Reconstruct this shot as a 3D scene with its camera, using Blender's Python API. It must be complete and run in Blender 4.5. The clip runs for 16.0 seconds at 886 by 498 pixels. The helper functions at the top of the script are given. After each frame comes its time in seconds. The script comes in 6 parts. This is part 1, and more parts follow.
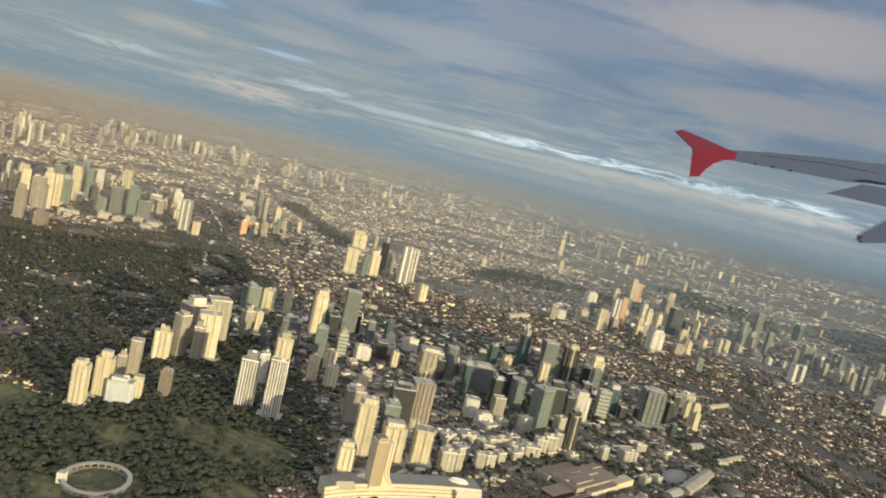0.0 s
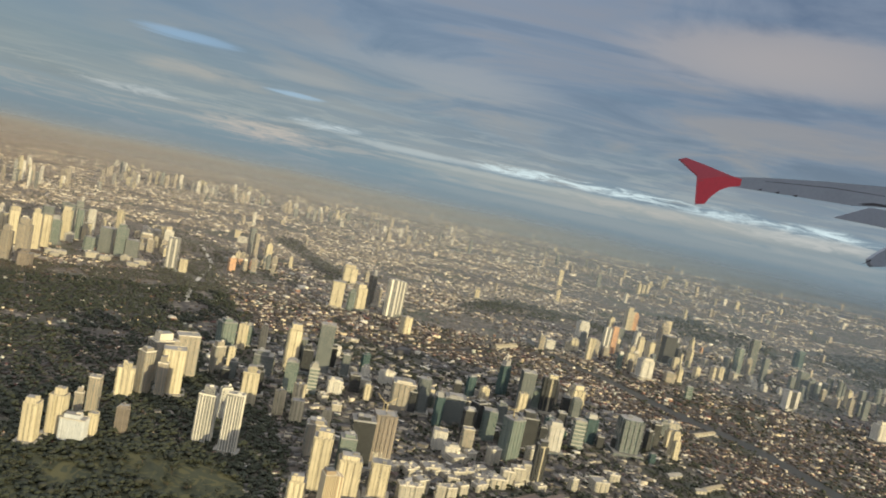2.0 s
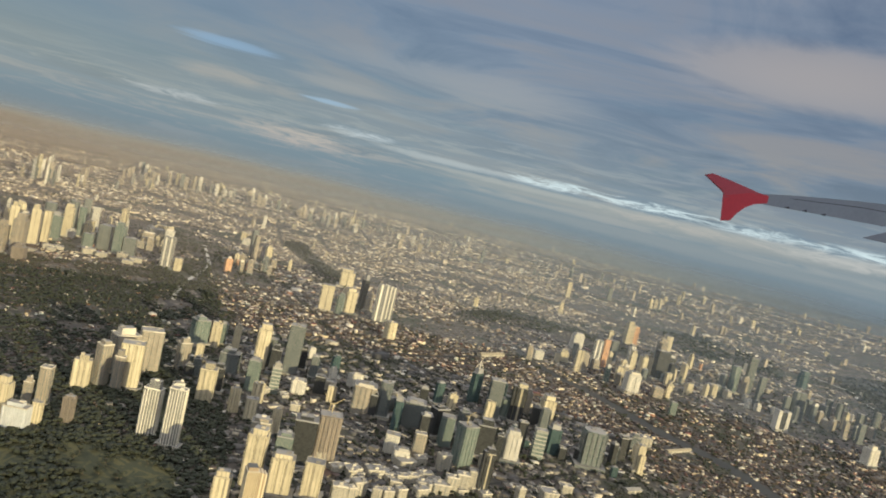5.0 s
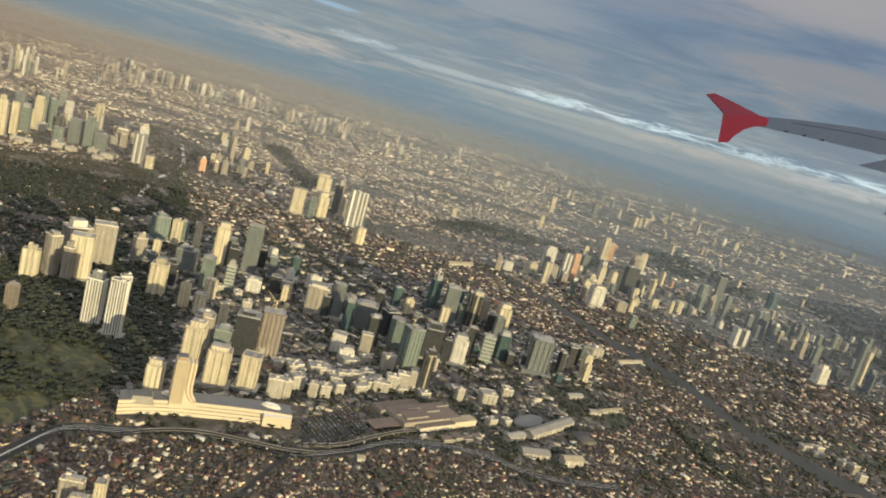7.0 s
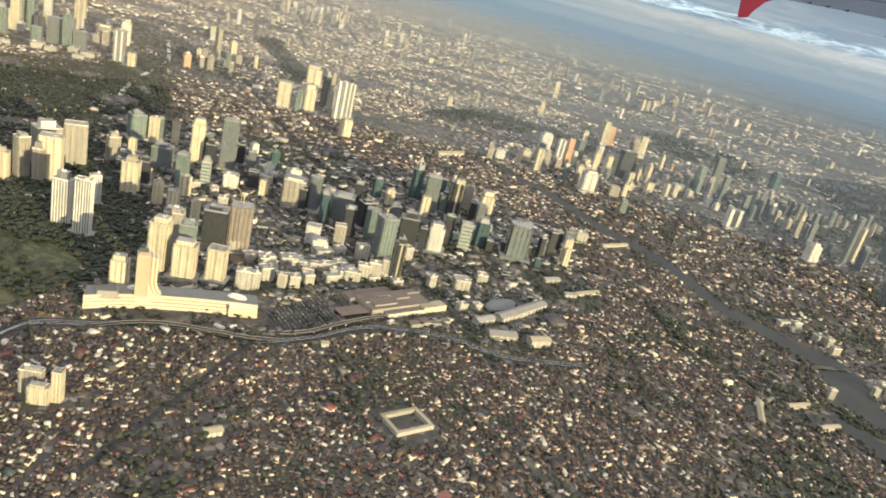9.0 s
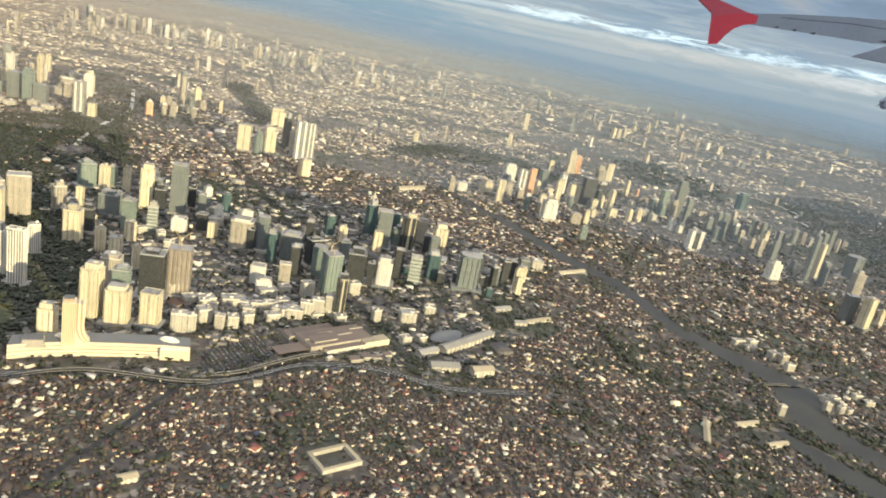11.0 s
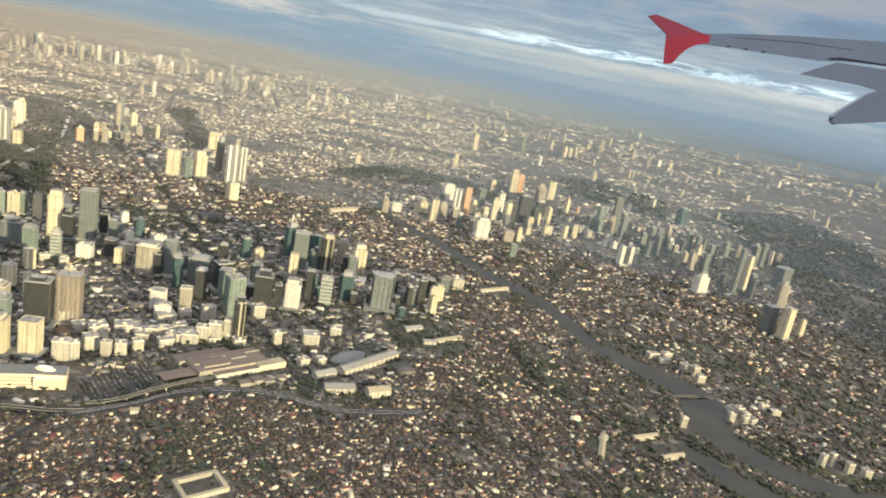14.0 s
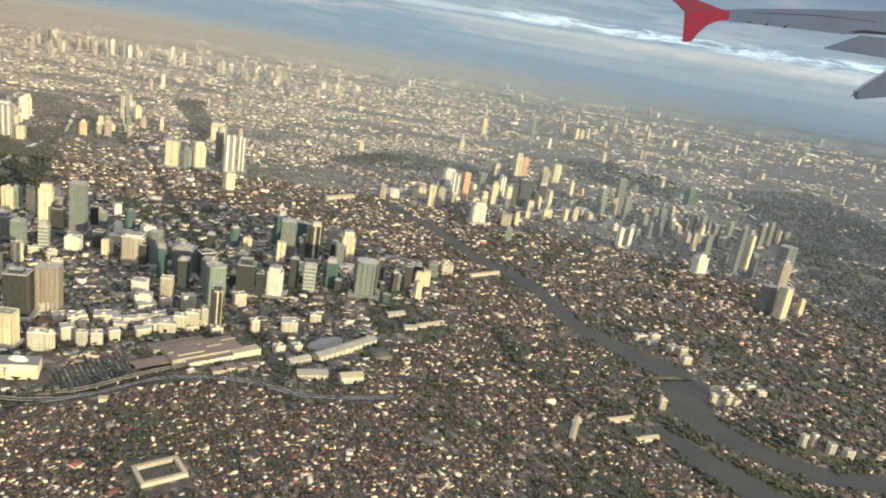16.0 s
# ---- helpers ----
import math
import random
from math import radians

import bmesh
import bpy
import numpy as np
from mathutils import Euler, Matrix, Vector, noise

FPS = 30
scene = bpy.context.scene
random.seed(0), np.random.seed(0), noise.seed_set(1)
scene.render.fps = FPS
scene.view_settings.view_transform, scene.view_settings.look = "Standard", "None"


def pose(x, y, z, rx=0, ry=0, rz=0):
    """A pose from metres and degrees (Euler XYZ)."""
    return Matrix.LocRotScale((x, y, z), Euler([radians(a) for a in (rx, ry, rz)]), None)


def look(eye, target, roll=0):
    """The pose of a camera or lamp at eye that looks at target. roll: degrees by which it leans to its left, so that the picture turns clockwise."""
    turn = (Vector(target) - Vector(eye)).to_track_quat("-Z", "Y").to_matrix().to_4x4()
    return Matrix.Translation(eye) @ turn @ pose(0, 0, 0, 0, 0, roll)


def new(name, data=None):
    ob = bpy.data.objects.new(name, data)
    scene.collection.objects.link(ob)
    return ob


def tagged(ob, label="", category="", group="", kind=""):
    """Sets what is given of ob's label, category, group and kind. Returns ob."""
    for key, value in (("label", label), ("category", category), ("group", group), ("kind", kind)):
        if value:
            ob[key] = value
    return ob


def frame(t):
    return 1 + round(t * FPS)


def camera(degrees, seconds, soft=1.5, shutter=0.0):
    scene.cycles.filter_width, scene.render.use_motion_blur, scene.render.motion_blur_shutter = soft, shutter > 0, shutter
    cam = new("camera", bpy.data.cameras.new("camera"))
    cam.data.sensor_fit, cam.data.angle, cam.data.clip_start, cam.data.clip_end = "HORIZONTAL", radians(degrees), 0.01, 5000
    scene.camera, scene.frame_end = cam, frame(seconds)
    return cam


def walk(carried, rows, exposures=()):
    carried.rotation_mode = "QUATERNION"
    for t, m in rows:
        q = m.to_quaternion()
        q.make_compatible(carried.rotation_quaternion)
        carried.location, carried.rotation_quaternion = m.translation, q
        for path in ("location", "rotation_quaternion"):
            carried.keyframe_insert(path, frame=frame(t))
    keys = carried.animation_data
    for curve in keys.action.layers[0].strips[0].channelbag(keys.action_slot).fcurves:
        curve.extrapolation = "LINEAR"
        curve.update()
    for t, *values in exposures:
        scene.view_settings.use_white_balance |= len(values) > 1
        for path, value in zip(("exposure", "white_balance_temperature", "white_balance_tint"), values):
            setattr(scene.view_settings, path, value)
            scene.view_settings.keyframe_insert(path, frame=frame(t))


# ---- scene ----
cam = camera(63.3, 16.0, soft=1.9)
METRES, EYE, TILT, LEAN, TURN = 320.0, 209.5, -7.7, -13.3, 0.0
ROWS = [
    (0.0, 0.0, 0.0, 0.0, 0.0, 0.0, -0.0),
    (0.5, 0.0311, 0.0014, -0.0031, -0.3, 0.67, -0.27),
    (1.0, 0.0621, 0.003, -0.0053, -0.26, 1.14, 0.54),
    (1.5, 0.0939, 0.0044, -0.0082, 0.33, 1.78, 0.96),
    (2.0, 0.1248, 0.0058, -0.0117, 1.0, 2.71, 1.24),
    (2.5, 0.1567, 0.0067, -0.0138, 1.44, 3.42, 1.31),
    (3.0, 0.1853, 0.0088, -0.0167, 1.88, 3.82, 1.1),
    (3.5, 0.2162, 0.0093, -0.0198, 2.61, 3.9, 0.71),
    (6.0, 0.3742, 0.0189, -0.0345, 3.18, 3.19, -1.25),
    (6.5, 0.4057, 0.0234, -0.0398, 3.04, 1.96, -1.87),
    (7.0, 0.4357, 0.0236, -0.0437, 3.13, -3.44, -2.75),
    (7.5, 0.4653, 0.0266, -0.0449, 3.9, -7.65, -2.38),
    (8.0, 0.4966, 0.0308, -0.0467, 4.23, -9.67, -1.62),
    (8.5, 0.527, 0.0342, -0.0498, 4.36, -11.14, -0.99),
    (9.0, 0.5573, 0.0366, -0.0522, 4.3, -12.01, -0.71),
    (11.5, 0.7129, 0.0462, -0.065, 2.8, -8.62, 2.25),
    (12.0, 0.7433, 0.0488, -0.0678, 2.16, -8.46, 2.37),
    (12.5, 0.7742, 0.051, -0.0703, 1.43, -8.09, 2.39),
    (13.0, 0.8057, 0.0539, -0.0728, 0.87, -7.75, 2.22),
    (13.5, 0.8366, 0.0553, -0.0754, 0.58, -7.53, 2.16),
    (14.0, 0.8667, 0.0579, -0.078, 0.96, -7.51, 2.74),
    (14.5, 0.8986, 0.0594, -0.0812, 2.27, -7.7, 3.61),
    (15.0, 0.9301, 0.0616, -0.0836, 2.78, -7.94, 4.0),
    (15.5, 0.9616, 0.0637, -0.0862, 2.86, -8.15, 4.1),
    (16.0, 0.9931, 0.0661, -0.0889, 2.81, -8.52, 4.12),
]
walk(cam, [(t, pose(0, 0, EYE, TILT, LEAN, TURN) @ pose(METRES * x, METRES * y, METRES * z, 90 + pitch, roll, yaw)) for t, x, y, z, yaw, pitch, roll in ROWS],
     [(0.0, -0.04, 6080, 9), (2.0, -0.14, 6080, 9), (3.5, -0.20, 6080, 9), (6.0, -0.20, 6080, 9), (6.5, -0.18, 6080, 9), (7.0, -0.18, 6080, 9), (7.5, -0.16, 6080, 9), (8.0, -0.12, 5980, 9), (8.5, 0.08, 5980, 9), (9.0, 0.27, 5900, 9), (11.5, 0.38, 5900, 9), (14.0, 0.36, 5900, 9), (16.0, 0.35, 5900, 9)])

# ---- world, sun ----
SUN_FROM = Vector((0.70, -0.69, 0.175)).normalized()
sky_world = bpy.data.worlds.new("evening_sky")
scene.world = sky_world
sky_world.use_nodes = True


def net(tree):
    """Short hand: add nodes and link them."""
    def add(kind, **ins):
        n = tree.nodes.new(kind)
        for k, v in ins.items():
            if k.startswith("_"):
                setattr_plain(n, k[1:], v)
            else:
                key = int(k[1:]) if k[0] == "i" and k[1:].isdigit() else k.replace("_", " ")
                sock = n.inputs[key]
                if isinstance(v, bpy.types.NodeSocket):
                    tree.links.new(v, sock)
                else:
                    sock.default_value = v
        return n
    return add


def setattr_plain(n, key, v):
    if key == "op":
        n.operation = v
    elif key == "type":
        n.data_type = v
    elif key == "sky":
        n.sky_type = v
    elif key == "blend":
        n.blend_type = v
    elif key == "dims":
        n.noise_dimensions = v
    elif key == "feature":
        n.feature = v


def math_node(add, op, a, b=0.0, c=0.0, clamp=False):
    n = add("ShaderNodeMath", _op=op, i0=a, i1=b, i2=c)
    n.use_clamp = clamp
    return n.outputs[0]


def ramp(add, fac, *stops):
    n = add("ShaderNodeValToRGB", Fac=fac)
    el = n.color_ramp.elements
    while len(el) < len(stops):
        el.new(0.5)
    for e, (p, c) in zip(el, stops):
        e.position = p
        e.color = (c, c, c, 1) if not isinstance(c, tuple) else (*c, 1)
    return n.outputs[0]


def mix(add, fac, a, b, blend="MIX"):
    n = add("ShaderNodeMix", _type="RGBA", _blend=blend)
    for key, v in ((0, fac), (6, a), (7, b)):
        if isinstance(v, bpy.types.NodeSocket):
            n.id_data.links.new(v, n.inputs[key])
        else:
            n.inputs[key].default_value = v if key == 0 else (*v, 1)
    return n.outputs[2]


def make_sky():
    tree = sky_world.node_tree
    tree.nodes.clear()
    add = net(tree)
    sky = add("ShaderNodeTexSky", _sky="NISHITA")
    sky.sun_disc = False
    sky.sun_elevation = math.asin(SUN_FROM.z)
    sky.sun_rotation = math.atan2(SUN_FROM.x, SUN_FROM.y)
    way = add("ShaderNodeTexCoord").outputs["Generated"]
    sep = add("ShaderNodeSeparateXYZ", Vector=way)
    x, y, z = sep.outputs
    up = math_node(add, "MAXIMUM", z, 0.0)
    # a cloud deck overhead, seen in perspective, over paler bands towards the horizon
    k = math_node(add, "ADD", up, 0.06)
    flat = add("ShaderNodeCombineXYZ", X=math_node(add, "DIVIDE", x, k), Y=math_node(add, "DIVIDE", y, k), Z=0.0).outputs[0]
    deck_n = add("ShaderNodeTexNoise", Vector=flat, Scale=0.7, Detail=7.0, Roughness=0.58, Distortion=0.9).outputs[0]
    band_v = add("ShaderNodeVectorMath", _op="MULTIPLY", i0=way, i1=(3.0, 3.0, 34.0)).outputs[0]
    band_n = add("ShaderNodeTexNoise", Vector=band_v, Scale=1.1, Detail=6.0, Roughness=0.58, Distortion=0.5).outputs[0]
    wisp_v = add("ShaderNodeVectorMath", _op="MULTIPLY", i0=way, i1=(9.0, 9.0, 105.0)).outputs[0]
    wisp_n = add("ShaderNodeTexNoise", Vector=wisp_v, Scale=1.0, Detail=7.0, Roughness=0.65, Distortion=0.8).outputs[0]
    fleck_v = add("ShaderNodeVectorMath", _op="MULTIPLY", i0=way, i1=(20.0, 20.0, 150.0)).outputs[0]
    fleck_n = add("ShaderNodeTexNoise", Vector=fleck_v, Scale=1.0, Detail=7.0, Roughness=0.7, Distortion=1.2).outputs[0]
    base = ramp(add, math_node(add, "MULTIPLY_ADD", z, 2.0, 0.2), (0.13, (0.25, 0.325, 0.38)), (0.17, (0.235, 0.33, 0.395)), (0.22, (0.20, 0.325, 0.42)), (0.27, (0.185, 0.285, 0.405)), (0.33, (0.175, 0.23, 0.335)), (0.44, (0.172, 0.207, 0.295)), (0.7, (0.25, 0.28, 0.35)), (1.0, (0.28, 0.31, 0.38)))
    low = ramp(add, up, (0.0, 0.0), (0.03, 0.7), (0.08, 1.0), (0.16, 0.45), (0.3, 0.2))
    high = ramp(add, up, (0.045, 0.0), (0.11, 1.0))
    col = mix(add, math_node(add, "MULTIPLY", ramp(add, band_n, (0.52, 0.0), (0.64, 0.8)), low), base, (0.265, 0.295, 0.355))
    col = mix(add, math_node(add, "MULTIPLY", ramp(add, band_n, (0.36, 1.0), (0.49, 0.0)), low), col, (0.135, 0.205, 0.30))
    col = mix(add, math_node(add, "MULTIPLY", ramp(add, deck_n, (0.47, 0.0), (0.64, 0.9)), high), col, (0.33, 0.29, 0.29))
    col = mix(add, math_node(add, "MULTIPLY", ramp(add, deck_n, (0.34, 0.95), (0.49, 0.0)), high), col, (0.118, 0.155, 0.24))
    # a broken bright line of cloud edges low over the horizon, strongest on one side
    line = ramp(add, math_node(add, "ADD", z, math_node(add, "MULTIPLY_ADD", band_n, 0.022, -0.011)), (0.029, 0.0), (0.037, 1.0), (0.040, 0.9), (0.044, 0.0))
    lit = ramp(add, fleck_n, (0.50, 0.0), (0.64, 0.8))
    where = ramp(add, math_node(add, "MULTIPLY_ADD", x, 0.8, 0.5), (0.10, 0.12), (0.42, 0.22), (0.58, 0.95), (0.9, 0.85))
    col = mix(add, math_node(add, "MULTIPLY", math_node(add, "MULTIPLY", line, lit), where), col, (0.98, 1.10, 1.10))
    wisps = math_node(add, "MULTIPLY", ramp(add, wisp_n, (0.49, 0.0), (0.63, 0.8)), ramp(add, math_node(add, "ADD", z, 0.1), (0.07, 0.0), (0.095, 0.6), (0.115, 1.0), (0.15, 0.8), (0.20, 0.15), (0.3, 0.0)))
    col = mix(add, wisps, col, (0.40, 0.43, 0.46))
    # single clouds: a lit bank and streaks low down, a warm swell in the deck, small blue gaps
    run = math_node(add, "DIVIDE", x, math_node(add, "MAXIMUM", y, 0.2))

    def cloud(at, height, long, thick, grain, colour, most, fill=0.35):
        nonlocal col
        d = math_node(add, "ADD", math_node(add, "POWER", math_node(add, "DIVIDE", math_node(add, "SUBTRACT", run, at), long), 2.0), math_node(add, "POWER", math_node(add, "DIVIDE", math_node(add, "SUBTRACT", z, height), thick), 2.0))
        inner = math_node(add, "SUBTRACT", 1.0, d, clamp=True)
        rag = ramp(add, math_node(add, "MULTIPLY_ADD", inner, fill, grain), (0.50, 0.0), (0.74, most))
        col = mix(add, math_node(add, "MULTIPLY", rag, math_node(add, "POWER", inner, 0.6)), col, colour)

    cloud(-0.27, 0.019, 0.11, 0.017, fleck_n, (0.60, 0.54, 0.51), 1.0, 0.2)
    cloud(-0.46, 0.036, 0.09, 0.007, fleck_n, (0.62, 0.66, 0.70), 0.9, 0.17)
    cloud(-0.19, 0.043, 0.06, 0.007, fleck_n, (0.70, 0.78, 0.84), 1.0, 0.18)
    cloud(-0.05, 0.034, 0.14, 0.006, wisp_n, (0.52, 0.58, 0.62), 0.8)
    cloud(0.36, 0.022, 0.26, 0.012, wisp_n, (0.50, 0.54, 0.56), 0.8)
    for at in (0.10, 0.24, 0.36, 0.52):
        cloud(at, 0.038 - 0.006 * at, 0.10, 0.0085, fleck_n, (0.86, 1.02, 1.05), 1.0, 0.14)
    cloud(0.26, 0.018, 0.42, 0.012, band_n, (0.37, 0.42, 0.44), 0.9, 0.45)
    cloud(0.30, -0.004, 0.45, 0.011, band_n, (0.34, 0.40, 0.43), 0.8, 0.4)
    cloud(0.12, 0.007, 0.26, 0.006, wisp_n, (0.42, 0.46, 0.47), 0.9, 0.3)
    cloud(0.48, 0.005, 0.22, 0.007, wisp_n, (0.40, 0.45, 0.47), 0.9, 0.3)
    cloud(0.05, 0.024, 0.20, 0.005, fleck_n, (0.46, 0.50, 0.51), 0.8)
    cloud(0.50, 0.024, 0.16, 0.011, fleck_n, (0.62, 0.63, 0.62), 1.0, 0.17)
    cloud(0.28, 0.021, 0.16, 0.009, fleck_n, (0.55, 0.54, 0.52), 0.9, 0.15)
    cloud(0.40, 0.23, 0.26, 0.05, deck_n, (0.47, 0.40, 0.37), 1.0, 0.45)
    cloud(-0.05, 0.14, 0.22, 0.03, deck_n, (0.36, 0.345, 0.36), 0.8)
    # a thicker, duller deck on the side away from the sun
    dull = math_node(add, "MULTIPLY", math_node(add, "MULTIPLY", x, -1.45, clamp=True), ramp(add, up, (0.015, 0.25), (0.08, 1.0)))
    col = mix(add, dull, col, (0.118, 0.158, 0.232))
    cloud(-0.38, 0.075, 0.13, 0.014, deck_n, (0.36, 0.315, 0.315), 0.9, 0.25)
    cloud(-0.22, 0.10, 0.10, 0.012, band_n, (0.33, 0.305, 0.315), 0.8, 0.3)
    cloud(-0.40, 0.115, 0.09, 0.008, wisp_n, (0.27, 0.42, 0.64), 0.7)
    cloud(-0.24, 0.075, 0.05, 0.004, wisp_n, (0.34, 0.50, 0.70), 0.8)
    # overhead, beyond the view, the sky is brightened to fill the shadows
    col = mix(add, ramp(add, up, (0.34, 0.0), (0.62, 1.0)), col, (1.90, 1.83, 1.76))
    col = mix(add, 0.04, col, sky.outputs[0])
    # hazy air along the horizon, warmer on the side away from the sun
    side = math_node(add, "MULTIPLY_ADD", x, -1.7, -0.05, clamp=True)
    haze_col = mix(add, side, (0.275, 0.335, 0.375), (0.245, 0.255, 0.27))
    haze = ramp(add, math_node(add, "ADD", z, 0.1), (0.0, 1.0), (0.04, 1.0), (0.065, 0.3), (0.09, 0.0))
    col = mix(add, haze, col, haze_col)
    bg = add("ShaderNodeBackground", Color=col, Strength=SKY_STRENGTH)
    out = add("ShaderNodeOutputWorld")
    tree.links.new(bg.outputs[0], out.inputs[0])


SKY_STRENGTH = 0.82
make_sky()
sun = new("sun", bpy.data.lights.new("sun", "SUN"))
sun.data.energy, sun.data.angle, sun.data.color = 6.35, radians(0.6), (1.0, 0.82, 0.46)
sun.matrix_world = look((0, 0, 0), -SUN_FROM)
sun.location = (0, 0, 900)

# ---- materials ----


def material(name, rough=0.8, metal=0.0):
    m = bpy.data.materials.new(name)
    m.use_nodes = True
    m.node_tree.nodes.clear()
    add = net(m.node_tree)
    bsdf = add("ShaderNodeBsdfPrincipled", Roughness=rough, Metallic=metal)
    out = add("ShaderNodeOutputMaterial")
    m.node_tree.links.new(bsdf.outputs[0], out.inputs[0])
    return m, add, bsdf


def join(m, out, sock):
    m.node_tree.links.new(out, sock)


def plain(name, colour, rough=0.8, metal=0.0, scale=0.4, spread=0.3):
    """One surface with stains at two scales and a tint of its own for every object."""
    m, add, bsdf = material(name, rough, metal)
    at = add("ShaderNodeNewGeometry").outputs["Position"]
    big = add("ShaderNodeTexNoise", Vector=at, Scale=scale * 0.2, Detail=3.0).outputs[0]
    small = add("ShaderNodeTexNoise", Vector=at, Scale=scale * 3, Detail=5.0).outputs[0]
    rand = add("ShaderNodeObjectInfo").outputs["Random"]
    v = math_node(add, "ADD", math_node(add, "MULTIPLY", big, 0.5), math_node(add, "MULTIPLY", small, 0.5))
    v = math_node(add, "ADD", v, math_node(add, "MULTIPLY_ADD", rand, 0.3, -0.15))
    lo = tuple(c * (1 - spread) for c in colour)
    hi = tuple(min(1, c * (1 + spread)) for c in colour)
    col = ramp(add, v, (0.25, lo), (0.75, hi))
    join(m, col, bsdf.inputs["Base Color"])
    bump = add("ShaderNodeBump", Strength=0.25, Distance=0.1, Height=small)
    join(m, bump.outputs[0], bsdf.inputs["Normal"])
    return m


def facade(name, wall, glass, bay=1.0, storey=0.8, wide=0.5, high=0.5, glass_rough=0.12, wall_rough=0.75, spread=0.18):
    """Rows of windows in a wall, laid out in metres by the mesh's own map."""
    m, add, bsdf = material(name, wall_rough)
    uv = add("ShaderNodeTexCoord").outputs["UV"]
    sep = add("ShaderNodeSeparateXYZ", Vector=uv)
    u, v = sep.outputs[0], sep.outputs[1]
    fu = math_node(add, "FRACT", math_node(add, "DIVIDE", u, bay))
    fv = math_node(add, "FRACT", math_node(add, "DIVIDE", v, storey))
    win = math_node(add, "MULTIPLY", math_node(add, "LESS_THAN", fu, wide), math_node(add, "LESS_THAN", fv, high))
    cell = add("ShaderNodeCombineXYZ", X=math_node(add, "FLOOR", math_node(add, "DIVIDE", u, bay)), Y=math_node(add, "FLOOR", math_node(add, "DIVIDE", v, storey)), Z=0.0)
    dice = add("ShaderNodeTexWhiteNoise", Vector=cell.outputs[0]).outputs[0]
    at = add("ShaderNodeNewGeometry").outputs["Position"]
    big = add("ShaderNodeTexNoise", Vector=at, Scale=0.12, Detail=4.0).outputs[0]
    streak = add("ShaderNodeTexNoise", Vector=add("ShaderNodeVectorMath", _op="MULTIPLY", i0=at, i1=(1.2, 1.2, 0.12)).outputs[0], Scale=1.0, Detail=3.0).outputs[0]
    rand = add("ShaderNodeObjectInfo").outputs["Random"]
    val = math_node(add, "ADD", math_node(add, "MULTIPLY", big, 0.45), math_node(add, "MULTIPLY", streak, 0.35))
    val = math_node(add, "ADD", val, math_node(add, "MULTIPLY", rand, 0.2))
    wall_col = ramp(add, val, (0.3, tuple(c * (1 - spread * 1.6) for c in wall)), (0.7, tuple(min(1, c * (1 + spread)) for c in wall)))
    glass_col = mix(add, math_node(add, "MULTIPLY", dice, 0.6), glass, tuple(min(1, c * 2.4 + 0.03) for c in glass))
    join(m, mix(add, win, wall_col, glass_col), bsdf.inputs["Base Color"])
    join(m, math_node(add, "MULTIPLY_ADD", win, glass_rough - wall_rough, wall_rough), bsdf.inputs["Roughness"])
    return m


CREAM = facade("cream_render", (0.52, 0.45, 0.29), (0.06, 0.065, 0.07), 1.3, 0.8, 0.5, 0.6)
CREAM_BAY = facade("cream_bay", (0.55, 0.475, 0.315), (0.14, 0.13, 0.11), 2.6, 0.8, 0.25, 0.4)
STRIPE = facade("ivory_render", (0.30, 0.285, 0.25), (0.05, 0.06, 0.07), 1.1, 0.8, 0.5, 0.7)
WHITE = facade("white_render", (0.58, 0.54, 0.45), (0.10, 0.11, 0.12), 1.6, 0.8, 0.4, 0.42)
TAN = facade("tan_render", (0.36, 0.30, 0.22), (0.06, 0.09, 0.10), 1.2, 0.8, 0.45, 0.5)
ORANGE = facade("orange_render", (0.60, 0.34, 0.18), (0.08, 0.09, 0.10), 1.2, 0.8, 0.4, 0.5)
CONCRETE = facade("bare_concrete", (0.29, 0.235, 0.175), (0.05, 0.05, 0.05), 1.0, 0.8, 0.6, 0.66, 0.6)
GREEN = facade("green_curtain_glass", (0.26, 0.27, 0.235), (0.055, 0.085, 0.072), 0.9, 0.8, 0.8, 0.66, 0.10, 0.5)
GREY = facade("grey_curtain_glass", (0.20, 0.20, 0.178), (0.075, 0.088, 0.085), 0.8, 0.8, 0.8, 0.7, 0.12, 0.5)
DARK = facade("dark_curtain_glass", (0.052, 0.050, 0.046), (0.024, 0.026, 0.026), 0.8, 0.8, 0.85, 0.75, 0.08, 0.45)
TEAL = facade("teal_curtain_glass", (0.09, 0.118, 0.11), (0.032, 0.058, 0.058), 0.8, 0.8, 0.85, 0.75, 0.08, 0.4)
LOWRISE = facade("pale_low_block", (0.42, 0.375, 0.285), (0.12, 0.13, 0.13), 1.4, 0.85, 0.5, 0.45)
MESH = facade("silver_screen", (0.62, 0.62, 0.60), (0.25, 0.27, 0.28), 0.5, 0.5, 0.5, 0.5, 0.3, 0.4)
ROOF = plain("roof_concrete", (0.21, 0.195, 0.17))
TAN_ROOF = plain("tan_roof", (0.26, 0.215, 0.135))
WORN_STONE = plain("worn_stone", (0.20, 0.185, 0.155))
PALE = plain("pale_parapet", (0.62, 0.56, 0.44))
WHITE_TRIM = plain("white_trim", (0.72, 0.67, 0.55))
STONE = plain("grey_stone", (0.36, 0.34, 0.29))
STEEL = plain("weathered_steel", (0.35, 0.34, 0.32), 0.5, 0.4)
YELLOW = plain("dull_yellow_paint", (0.40, 0.32, 0.16), 0.6)
ASPHALT = plain("asphalt", (0.045, 0.042, 0.038), 0.9, 0.0, 0.5)
